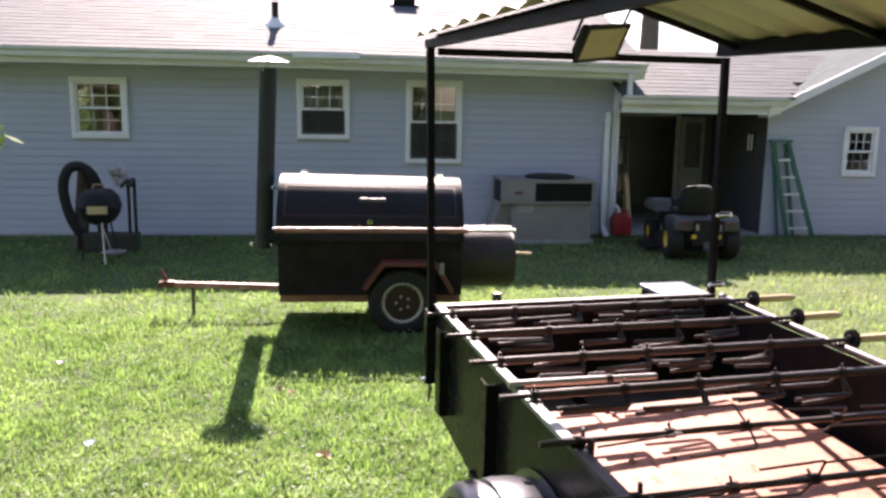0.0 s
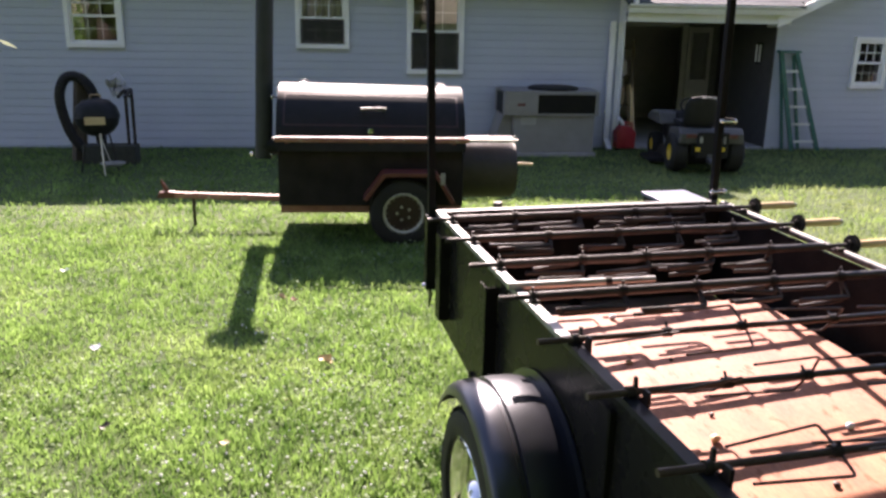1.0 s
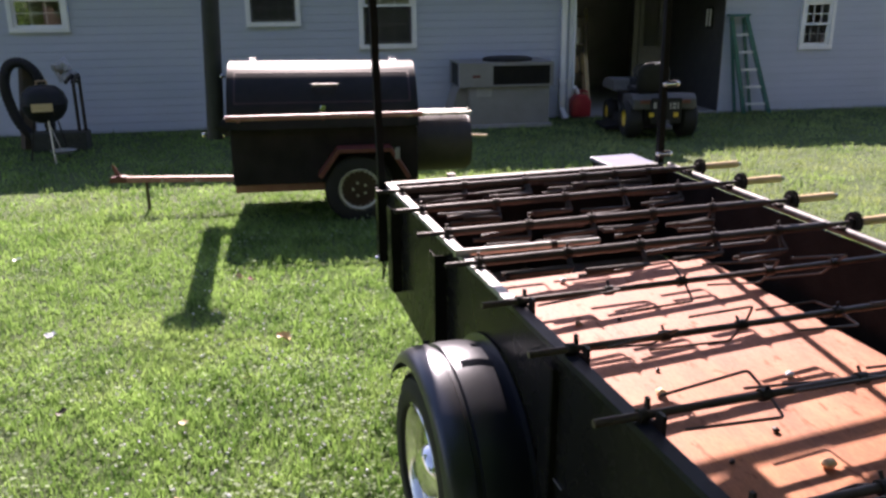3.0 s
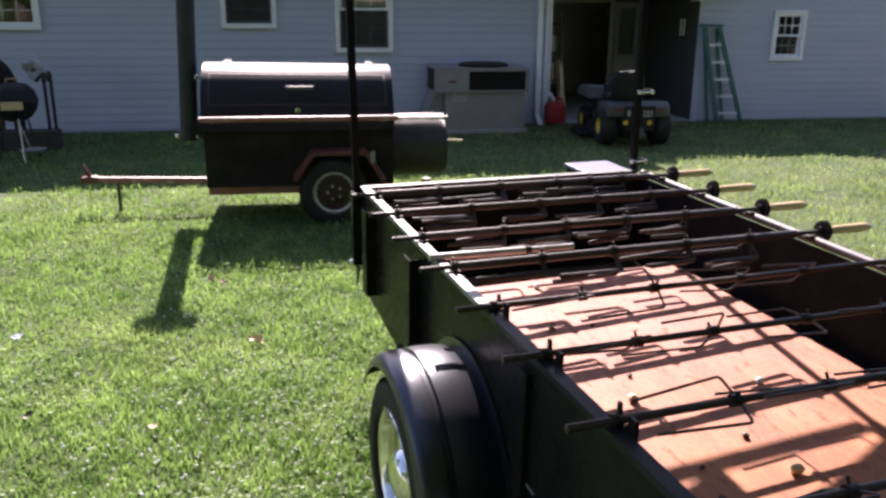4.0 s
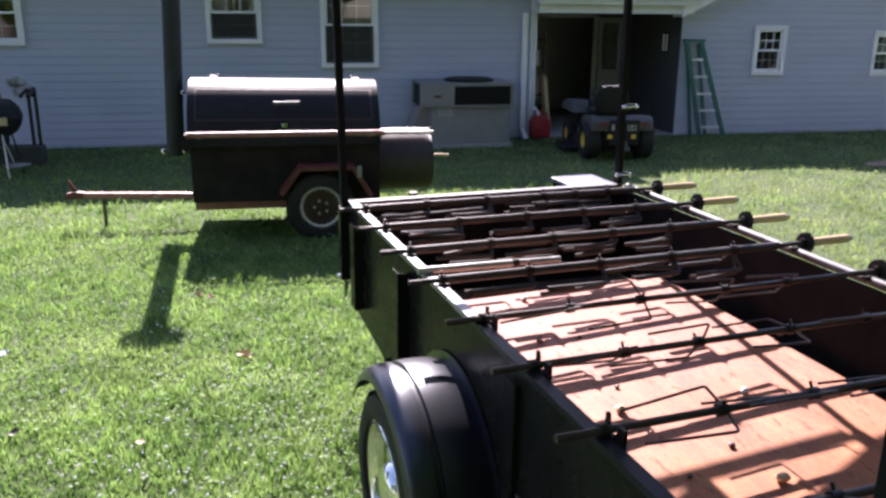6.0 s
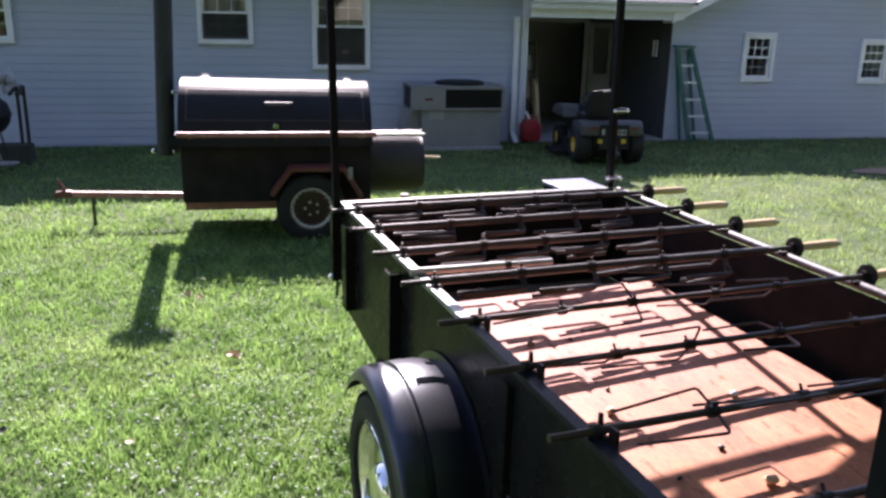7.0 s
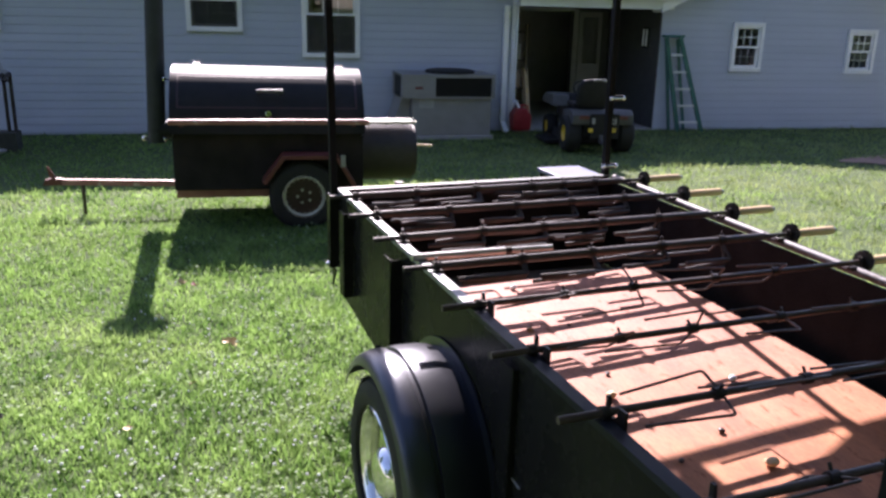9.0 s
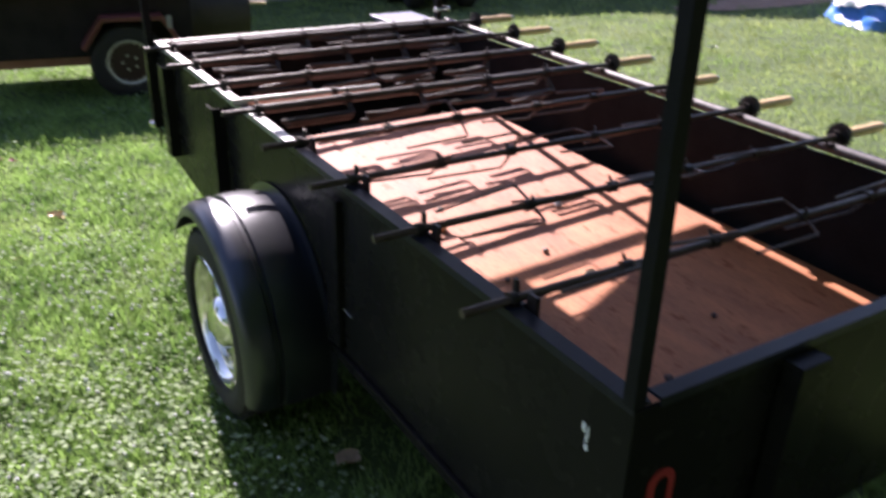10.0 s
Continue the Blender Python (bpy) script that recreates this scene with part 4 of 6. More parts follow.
_bm = B()
add_prism(_bm, [(0.012, -2.862), (1.398, -2.862), (1.305, -0.50), (0.012, -0.467)], "z", -0.018, 0.0)
for v in _bm.verts:
    v.co.z += ply_top(v.co.x, v.co.y)
solid("plywood_sheet", _bm, PLY, "reddish plywood sheet lying in the trailer pit", "plywood", TILT, bevel=0.001)
for x in (0.08, 0.66, 1.24):
    _bm = B()
    add_prism(_bm, [(-2.80, 0.411), (-0.56, 0.411), (-0.56, ply_top(x - 0.02, -0.56) - 0.019), (-2.80, ply_top(x - 0.02, -2.80) - 0.019)], "x", x - 0.02, x + 0.02)
    solid("timber_bearer", _bm, TAN_WOOD, "sawn timber bearer under the plywood sheet", "timber", TILT, group="bearers under the plywood")


# ---- spits ----
def bent(points):
    """Points with rounded corners for a bent rod."""
    pts = [Vector(p) for p in points]
    out = [pts[0]]
    for a, b, c in zip(pts, pts[1:], pts[2:]):
        k = min(0.010, (b - a).length * 0.45, (c - b).length * 0.45)
        p, q = b + (a - b).normalized() * k, b + (c - b).normalized() * k
        for i in range(4):
            t = i / 3
            out.append((1 - t) ** 2 * p + 2 * t * (1 - t) * b + t * t * q)
    out.append(pts[-1])
    return out


def spit(index, y, fork_xs):
    """Four heavy pipe spits with hanging pipe prongs, four thin ones with bent rod forks."""
    rng = random.Random(40 + index)
    heavy = index < 4
    ob = thing("rotisserie_spit", "heavy sooty pipe spit with hanging prongs and pale wooden handle" if heavy else "thin rusty spit with bent rod forks and pale wooden handle", "spit",
               TILT @ pose(0, y, RZ + 0.017 - SPIT_DROP[index]), "spits across the pit")
    bm = B()
    if heavy:
        add_tube(bm, [(-0.092, 0, 0), (0.030, 0, 0), (0.034, 0, 0), (1.345, 0, 0), (1.349, 0, 0), (TW + 0.11, 0, 0)], 0.01, 14, radii=[0.0085, 0.0085, 0.0145, 0.0145, 0.0085, 0.0085])
    else:
        add_tube(bm, [(-0.092, 0, 0), (TW + 0.11, 0, 0)], 0.0092, 14)
    part("shaft", bm, SOOTY_PIPE if heavy else RUST, ob, smooth=True)
    bm = B()
    add_tube(bm, [(0.010, 0, 0), (0.026, 0, 0)], 0.0175 if heavy else 0.0155, 12)
    if heavy:
        add_tube(bm, [(0.018, 0, 0.014), (0.018, 0, 0.032)], 0.0045, 6)
    part("end_collar", bm, DARK_STEEL, ob, smooth=True)
    for i, fx in enumerate(fork_xs):
        rr = 0.0195 if heavy else 0.0145
        tilt = rng.uniform(-62, 30)
        m = pose(fx, 0, 0, 0 if heavy else tilt, 0, 0)
        bm = B()
        add_tube(bm, [m @ Vector((-0.0125, 0, 0)), m @ Vector((0.0125, 0, 0))], rr, 12)
        add_tube(bm, [m @ Vector((0, 0, rr - 0.002)), m @ Vector((0, 0, rr + 0.014))], 0.004, 6)
        fork = part("fork_collar", bm, DARK_STEEL, ob, smooth=True)
        off = rng.uniform(0.058, 0.084)
        for side in (-1, 1, -1, -1) if heavy else (-1, 1):
            bm = B()
            if heavy:
                # prongs hang below the pipe, the near one lower than the far one
                a = radians(rng.uniform(30, 82) if side < 0 else rng.uniform(15, 60))
                out = Vector((0, side * math.cos(a), -math.sin(a)))
                off = rng.uniform(0.040, 0.085)
                ln, sway = rng.uniform(0.15, 0.25), Vector((0, rng.uniform(-0.022, 0.016), rng.uniform(-0.014, 0.010)))
                start = rng.uniform(-0.004, 0.012)
                line = bent([Vector((fx + start, 0, 0)) + out * 0.010, Vector((fx + start, 0, 0)) + out * off, Vector((fx - ln, 0, 0)) + out * off + sway])
                k = len(line) - 1
                add_tube(bm, line, 0.01, 9, radii=[0.0046] * (k - 1) + [0.0080, 0.0072])
            else:
                ln, jit = rng.uniform(0.18, 0.26), rng.uniform(-0.006, 0.006)
                line = [(0.008, side * (rr - 0.003), 0), (0.0, side * off, jit), (-ln, side * (off + rng.uniform(-0.020, 0.014)), jit + rng.uniform(-0.016, 0.016))]
                add_tube(bm, bent([m @ Vector(p) for p in line]), 0.0036, 8)
            part("prong", bm, DARK_RUST if heavy else RUST, fork, smooth=True)
    # sprocket outside the far rail
    bm = B()
    teeth = 20
    ring = []
    for k in range(teeth * 2):
        a = math.pi * k / teeth
        rad = 0.040 if k % 2 else 0.034
        ring.append((rad * math.cos(a), rad * math.sin(a)))
    for x0 in (TW + 0.100, TW + 0.114):
        add_prism(bm, ring, "x", x0, x0 + 0.007)
    add_tube(bm, [(TW + 0.087, 0, 0), (TW + 0.134, 0, 0)], 0.019, 12)
    part("sprocket", bm, DARK_STEEL, ob, "black toothed double sprocket")
    bm = B()
    add_lathe(bm, [(0.0, 0.0), (0.013, 0.001), (0.0155, 0.01), (0.0165, 0.08), (0.0175, 0.14), (0.016, 0.178), (0.010, 0.184), (0.0, 0.185)], pose(TW + 0.135, 0, 0, 0, 90, 0), 16)
    grip = part("handle", bm, HANDLE_WOOD, ob, "pale turned wooden handle", smooth=True)
    bm = B()
    add_tube(bm, [(TW + 0.3205, 0, 0), (TW + 0.331, 0, 0)], 0.0095, 12)
    part("end_nut", bm, GALV, grip, "bright nut on the handle's end", smooth=True)
    return ob


FORKS = [(0.295, 0.578, 0.858, 1.02, 1.19), (0.326, 0.625, 0.89, 1.15), (0.330, 0.583, 0.838, 1.10), (0.325, 0.590, 0.877, 1.14),
         (0.296, 0.535, 0.84, 1.08), (0.277, 0.502, 0.80, 1.07), (0.315, 0.57, 0.83, 1.09), (0.30, 0.55, 0.84, 1.10)]
for i, y in enumerate(SPIT_Y):
    spit(i, y, FORKS[i])

# ---- box on the trailer's tongue ----
fb = thing("tool_box", "black steel box with a flat lid at the trailer's front", "box", TILT @ pose(1.300, 0.195, -0.055))
_bm = B()
add_box(_bm, (-0.115, -0.15, 0.74), (0.115, 0.15, 0.895))
part("body", _bm, BLACK_PAINT, fb, bevel=0.004)
# lid coloured lavender to stand in for mirrored sky
_bm = B()
add_box(_bm, (-0.125, -0.16, 0.896), (0.125, 0.16, 0.915))
part("lid", _bm, SKY_LAVENDER, fb, bevel=0.004)
_bm = B()
for sx in (-0.1, 0.1):
    add_box(_bm, (sx - 0.02, -0.21, 0.70), (sx + 0.02, 0.14, 0.739))
part("mount_arm", _bm, BLACK_PAINT, fb)

# ---- offset smoker on its own trailer ----
SM = pose(0.412, 3.27, -0.018, 0, 0, math.degrees(-0.17))
smoker = thing("smoker_trailer", "black barrel smoker on a faded red trailer with tall stack", "smoker", SM)
TC, TR = 0.725, 0.485          # tank axis height and radius
U0, U1 = -0.89, 0.56


def arc_shell(bm, a0, a1, r0, r1, u0, u1, n=28):
    """Part of a round shell about the tank's axis, between two angles (0 faces the yard, 90 up)."""
    outline = []
    for r, seq in ((r1, range(n + 1)), (r0, range(n, -1, -1))):
        for k in seq:
            a = radians(a0 + (a1 - a0) * k / n)
            outline.append((-r * math.cos(a), TC + r * math.sin(a)))
    rings = [[bm.verts.new((u, p, q)) for p, q in outline] for u in (u0, u1)]
    m = len(outline)
    for k in range(m):
        bm.faces.new((rings[0][k], rings[0][(k + 1) % m], rings[1][(k + 1) % m], rings[1][k]))
    for ring in rings:
        for k in range(n):
            bm.faces.new((ring[k], ring[k + 1], ring[m - 2 - k], ring[m - 1 - k]))


def sag(bm):
    """The warped lid and barrel sit a little lower towards the firebox."""
    for v in bm.verts:
        if v.co.z > TC:
            v.co.z -= 0.022 * (v.co.x - U0) / (U1 - U0) * (v.co.z - TC) / TR


bm = B()
arc_shell(bm, 109, 180, TR - 0.008, TR, U0, U1, 24)
for u in (U0 + 0.004, U1 - 0.01):
    rim_ = [(-(TR - 0.009) * math.cos(radians(6 * k)), TC + (TR - 0.009) * math.sin(radians(6 * k))) for k in range(2, 31)]
    add_prism(bm, [*rim_, (TR - 0.009, TC - 0.02), (-TR + 0.009, TC - 0.02)], "x", u, u + 0.006)
sag(bm)
part("barrel", bm, SMOKER_BLACK, smoker, smooth=True)
bm = B()
add_box(bm, (U0, -0.43, 0.288), (U1, 0.43, TC + 0.06))
part("cooking_box", bm, SMOKER_BOX, smoker, "black welded steel box under the lid", bevel=0.012)
bm = B()
arc_shell(bm, 1, 108, TR - 0.002, TR + 0.006, U0 - 0.004, U1 + 0.004, 24)
sag(bm)
lid = part("lid", bm, SMOKER_BLACK, smoker, "black curved lid with a thin red outline", smooth=True)
for a0, a1, u0, u1 in ((24, 25.3, U0 + 0.05, U1 - 0.05), (58, 59.3, U0 + 0.05, U1 - 0.05), (25.3, 58, U0 + 0.05, U0 + 0.062), (25.3, 58, U1 - 0.062, U1 - 0.05)):
    bm = B()
    arc_shell(bm, a0, a1, TR + 0.0062, TR + 0.0070, u0, u1, 8)
    sag(bm)
    part("pinstripe", bm, DARK_RED, lid, "thin red painted line")


def on_lid(a, out=0.0):
    return (-(TR + 0.006 + out) * math.cos(radians(a)), TC + (TR + 0.006 + out) * math.sin(radians(a)))


bm = B()
v, z = on_lid(37, 0.05)
add_tube(bm, [(-0.25, v, z), (-0.05, v, z)], 0.014, 12)
hd = part("lid_handle", bm, FRONT_RAIL, lid, "pale worn bar handle", smooth=True)
for u in (-0.23, -0.07):
    bm = B()
    v0, z0 = on_lid(37, -0.001)
    add_tube(bm, [(u, v0, z0), (u, v + 0.006, z - 0.006)], 0.006, 8)
    part("standoff", bm, DARK_STEEL, hd)
bm = B()
v, z = on_lid(18, 0.0)
add_lathe(bm, [(0.0, 0.03), (0.022, 0.028), (0.026, 0.02), (0.026, 0.0), (0.0, 0.0)], pose(-0.17, v, z, 72, 0, 0), 20)
part("thermometer", bm, CHROME, lid, "round chrome thermometer", smooth=True)
for u in (-0.72, 0.40):
    bm = B()
    add_tube(bm, [(u - 0.03, 0.06, TC + TR + 0.020), (u + 0.04, 0.06, TC + TR + 0.020)], 0.008, 10)
    add_box(bm, (u - 0.02, -0.04, TC + TR + 0.004), (u + 0.03, 0.06, TC + TR + 0.012))
    sag(bm)
    part("hinge", bm, GALV, lid)
bm = B()
add_tube(bm, [(U0 + 0.015, -0.70, 0.852), (U1 + 0.01, -0.70, 0.852)], 0.021, 12)
part("front_rail", bm, PINK_RAIL, smoker, "sun-bleached red pipe rail", smooth=True)
for u in (U0 + 0.1, -0.17, U1 - 0.1):
    bm = B()
    add_box(bm, (u - 0.01, -0.70, 0.818), (u + 0.01, -TR + 0.03, 0.830))
    part("rail_bracket", bm, RED_PAINT, smoker)
for v in (-0.30, 0.30):
    bm = B()
    add_box(bm, (U0, v - 0.025, 0.208), (U1, v + 0.025, 0.283))
    part("frame_rail", bm, PINK_RAIL, smoker, bevel=0.003)
for u in (-0.8, -0.1, 0.45):
    bm = B()
    add_box(bm, (u - 0.02, -0.274, 0.22), (u + 0.02, 0.274, 0.275))
    add_box(bm, (u - 0.018, -0.32, 0.2835), (u + 0.018, -0.28, 0.36))
    add_box(bm, (u - 0.018, 0.28, 0.2835), (u + 0.018, 0.32, 0.36))
    part("cross_member", bm, RED_PAINT, smoker)
bm = B()
beam(bm, (-0.80, 0, 0.258), (-1.88, 0, 0.288), 0.045)
part("tongue", bm, PINK_RAIL, smoker, "sun-bleached red tongue")
bm = B()
add_prism(bm, [(-1.935, 0.263), (-1.915, 0.308), (-1.85, 0.318), (-1.79, 0.313), (-1.79, 0.263)], "y", -0.028, 0.028)
add_prism(bm, [(-1.88, 0.318), (-1.835, 0.318), (-1.89, 0.413), (-1.90, 0.408)], "y", -0.008, 0.008)
part("coupler", bm, RED_PAINT, smoker, bevel=0.003)
bm = B()
add_tube(bm, [(-1.645, 0.01, 0.30), (-1.645, 0.01, 0.0)], 0.014, 10)
add_tube(bm, [(-1.645, 0.01, 0.0), (-1.645, 0.01, 0.008)], 0.024, 12)
part("jack_leg", bm, RUST, smoker)
# the stack's grey holds the sky reflection in its colour
bm = B()
add_tube(bm, [(-1.053, 0.0, 0.60), (-0.988, 0.0, 2.06)], 0.070, 24)
part("chimney_pipe", bm, STACK_PAINT, smoker, "tall grey-black smoke stack", smooth=True)
bm = B()
add_lathe(bm, [(0.0, 0.045), (0.08, 0.035), (0.172, 0.0), (0.172, -0.006), (0.0, 0.02)], pose(-0.988, 0, 2.105), 28)
for k in range(3):
    a = 2 * math.pi * k / 3
    add_tube(bm, [(-0.988 + 0.066 * math.cos(a), 0.066 * math.sin(a), 2.03), (-0.988 + 0.066 * math.cos(a), 0.066 * math.sin(a), 2.125)], 0.006, 6)
part("rain_cap", bm, GUTTER, smoker, "shallow galvanised rain cap", smooth=True)
bm = B()
add_tube(bm, [(-1.06, 0.0, 0.70), (-0.95, 0.0, 0.70), (-0.90, 0.0, 0.70)], 0.07, 16)
part("stack_elbow", bm, SMOKER_BLACK, smoker, smooth=True)
for u, z in ((-1.145, 0.635), (-0.985, 0.63), (-0.965, 1.10)):
    bm = B()
    bmesh.ops.create_uvsphere(bm, u_segments=12, v_segments=8, radius=0.018, matrix=pose(u, -0.03, z))
    add_tube(bm, [(u, -0.03, z), (u + 0.05, 0.0, z - 0.01)], 0.006, 6)
    part("damper_knob", bm, CHROME, smoker, "small bright damper knob", smooth=True)
bm = B()
FR, FC = 0.240, 0.517
add_tube(bm, [(U1 + 0.001, 0, FC), (1.00, 0, FC)], FR, 36)
add_tube(bm, [(1.0005, 0, FC), (1.03, 0, FC)], FR - 0.025, 36)
part("firebox", bm, BURNT, smoker, "dull brown-black round firebox", smooth=True)
bm = B()
for k in range(15):
    u = U1 + 0.02 + k * 0.029
    for s in (-1, 1):
        beam(bm, (u, -0.20, 0.777), (u + s * 0.06, -0.10, 0.777), 0.006)
        beam(bm, (u + s * 0.06, -0.10, 0.777), (u, 0.0, 0.777), 0.006)
        beam(bm, (u, 0.0, 0.777), (u + s * 0.06, 0.10, 0.777), 0.006)
    if k % 5 == 2:
        add_box(bm, (u - 0.008, -0.21, 0.7605), (u + 0.008, 0.12, 0.7735))
part("mesh_shelf", bm, GALV, smoker, "expanded metal shelf on the firebox")
tagged(smoker.children[-1], kind="stuff")
bm = B()
add_box(bm, (U1 + 0.012, -0.215, 0.77), (1.02, -0.20, 0.79))
part("shelf_edge", bm, GALV, smoker)
bm = B()
add_tube(bm, [(1.03, -0.12, 0.58), (1.07, -0.12, 0.58), (1.17, -0.13, 0.575)], 0.011, 8)
part("firebox_handle", bm, HANDLE_WOOD, smoker, "pale firebox door handle")


def mag_cap(wh, rim, w):
    bm = B()
    for k in range(20):
        a = 18 * k
        add_box(bm, (rim - 0.030, -0.003, w * 0.59), (rim - 0.022, 0.003, w * 0.625), pose(0, 0, 0, 0, 0, a))
    tagged(part("rim_slots", bm, CREAM_WHEEL, wh), kind="stuff")
    bm = B()
    add_lathe(bm, [(rim - 0.011, w * 0.62), (rim * 0.8, w * 0.59), (rim * 0.6, w * 0.57), (rim * 0.35, w * 0.62), (0.0, w * 0.62), (0.0, w * 0.3), (rim - 0.011, w * 0.3)], None, 36)
    part("rim_centre", bm, DARK_RED, wh, "dark red rim centre", smooth=True)
    for k in range(5):
        bm = B()
        a = 2 * math.pi * k / 5 + 0.3
        add_tube(bm, [(0.052 * math.cos(a), 0.052 * math.sin(a), w * 0.6), (0.052 * math.cos(a), 0.052 * math.sin(a), w * 0.78)], 0.011, 6)
        part("lug_nut", bm, GALV, wh, "bright lug nut")


for s in (-1, 1):
    wm = pose(0.085, s * 0.515, 0.259, 0, 0, 90)
    hub = new("wheel_assembly")
    hub.parent, hub.matrix_basis = smoker, wm
    w_ = wheel(hub, (0, 0, 0), s, 0.265, 0.160, 0.165, CREAM_WHEEL, mag_cap)
    w_.name = "wheel_face"
bm = B()
add_tube(bm, [(0.085, -0.44, 0.265), (0.085, 0.44, 0.265)], 0.025, 8)
part("axle", bm, DARK_STEEL, smoker)
for s in (-1, 1):
    bm = B()
    line = [(-0.222, 0.382), (-0.07, 0.578), (0.335, 0.578), (0.475, 0.352)]
    outer = [(-0.228, 0.385), (-0.073, 0.586), (0.339, 0.586), (0.483, 0.356)]
    add_prism(bm, outer + line[::-1], "y", s * 0.431, s * 0.62)
    inner = [(-0.202, 0.365), (-0.058, 0.558), (0.326, 0.558), (0.457, 0.338)]
    add_prism(bm, outer + inner[::-1], "y", s * 0.6198, s * 0.633)
    part("fender", bm, RED_PAINT, smoker, "angular faded red fender")
# pale block set on the fender as its painted highlight
bm = B()
add_box(bm, (0.365, -0.645, 0.50), (0.40, -0.6335, 0.59))
part("fender_reflector", bm, AC_METAL, smoker)

# ---- packaged air conditioner ----
ac = thing("air_conditioner", "weathered beige-grey packaged air conditioner beside the house", "air conditioner", HOUSE)
bm = B()
add_box(bm, (2.76, -0.77, -0.05), (3.89, -0.08, 0.05))
part("pad", bm, CONCRETE, ac, bevel=0.01)
bm = B()
add_box(bm, (2.79, -0.74, 0.051), (3.86, -0.10, 0.535))
part("lower_cabinet", bm, AC_METAL, ac, bevel=0.012)
bm = B()
wall_pieces(bm, 2.65, 3.895, 0.536, 0.82, -0.78, -0.74, [(3.09, 3.85, 0.56, 0.80)])
wall_pieces(bm, 2.65, 3.895, 0.536, 0.82, -0.11, -0.07, [])
add_box(bm, (3.855, -0.74, 0.536), (3.895, -0.11, 0.82))
add_box(bm, (2.65, -0.74, 0.536), (2.67, -0.66, 0.82))
add_box(bm, (2.65, -0.19, 0.536), (2.67, -0.11, 0.82))
add_box(bm, (2.65, -0.78, 0.821), (3.895, -0.07, 0.842))
part("upper_cabinet", bm, AC_METAL, ac)
bm = B()
for k in range(25):
    add_box(bm, (3.105 + k * 0.03, -0.775, 0.56), (3.109 + k * 0.03, -0.765, 0.80))
add_box(bm, (3.09, -0.758, 0.56), (3.85, -0.742, 0.80))
add_box(bm, (2.653, -0.66, 0.555), (2.666, -0.19, 0.805))
part("coil_grille", bm, DARK_PLASTIC, ac, "dark coil grille")
bm = B()
add_lathe(bm, [(0.33, 0.0), (0.33, 0.03), (0.28, 0.045), (0.0, 0.05)], pose(3.36, -0.42, 0.843), 32)
part("fan_guard", bm, DARK_PLASTIC, ac, "dark round fan guard", smooth=True)
bm = B()
add_box(bm, (2.82, -0.7835, 0.655), (2.92, -0.7805, 0.69))
part("badge", bm, RED_PAINT, ac, "small faded red badge")
bm = B()
add_box(bm, (2.88, -0.743, 0.41), (3.08, -0.7405, 0.52))
part("data_plate", bm, CONCRETE, ac, "dull grey data plate")
bm = B()
add_prism(bm, [(2.50, 0.0), (2.785, 0.0), (2.785, 0.53), (2.67, 0.52)], "y", -0.62, -0.08)
part("duct_cover", bm, AC_METAL, ac)

# ---- step ladder ----
lad = thing("step_ladder", "green fibreglass step ladder leaning on the wing wall", "ladder", HOUSE)
TOP, BOT = [(6.605, -0.20, 1.34), (6.825, -0.20, 1.34)], [(6.89, -0.27, 0.0), (7.275, -0.27, 0.0)]


def lerp(a, b, t):
    return tuple(p + (q - p) * t for p, q in zip(a, b))


for t_, b_ in zip(TOP, BOT):
    bm = B()
    beam(bm, b_, t_, 0.055)
    part("side_rail", bm, GREEN_FIBRE, lad)
for k in range(5):
    bm = B()
    f = 0.10 + 0.18 * k
    beam(bm, lerp(BOT[0], TOP[0], f), lerp(BOT[1], TOP[1], f), 0.030)
    part("step", bm, GUTTER, lad)
bm = B()
add_box(bm, (6.555, -0.25, 1.345), (6.875, -0.145, 1.38))
part("top_cap", bm, GREEN_FIBRE, lad, bevel=0.01)
for t_, b_ in (((6.625, -0.155, 1.32), (6.79, -0.18, 0.02)), ((6.805, -0.155, 1.32), (7.03, -0.18, 0.02))):
    bm = B()
    beam(bm, b_, t_, 0.035)
    part("rear_leg", bm, GREEN_FIBRE, lad)

# ---- riding mower, seen from behind ----
MW = pose(4.585, 5.26, 0, 0, 0, -14)
mower = thing("riding_mower", "dark riding mower with yellow hubs parked before the porch", "mower", MW)
bm = B()
add_prism(bm, [(-0.15, 0.22), (0.9, 0.22), (1.15, 0.30), (1.15, 0.62), (0.55, 0.66), (0.45, 0.40), (-0.15, 0.40)], "x", -0.22, 0.22)
part("body", bm, DARK_PLASTIC, mower, bevel=0.02)
bm = B()
add_prism(bm, [(-0.20, 0.36), (0.30, 0.36), (0.30, 0.50), (-0.12, 0.54), (-0.20, 0.48)], "x", -0.38, 0.38)
part("rear_fender", bm, DUST_SHADE_GREY, mower, "dusty grey rear fender", bevel=0.03)
bm = B()
bmesh.ops.create_icosphere(bm, subdivisions=3, radius=1.0)
for v in bm.verts:
    v.co = Vector((-0.12 + 0.20 * math.copysign(abs(v.co.x) ** 0.6, v.co.x), -0.07 + 0.06 * v.co.y - 0.05 * v.co.z, 0.70 + 0.20 * math.copysign(abs(v.co.z) ** 0.6, v.co.z)))
part("seat_back", bm, DARK_PLASTIC, mower, smooth=True)
# added pale tube draws the highlight on the seat back's rim
bm = B()
add_tube(bm, [(-0.14, -0.155, 0.885), (-0.06, -0.16, 0.895), (0.02, -0.155, 0.882)], 0.012, 8)
part("piping", bm, DOOR_GREY, mower, "pale highlight along the seat back's top", smooth=True)
bm = B()
add_box(bm, (-0.32, -0.02, 0.545), (0.08, 0.34, 0.60))
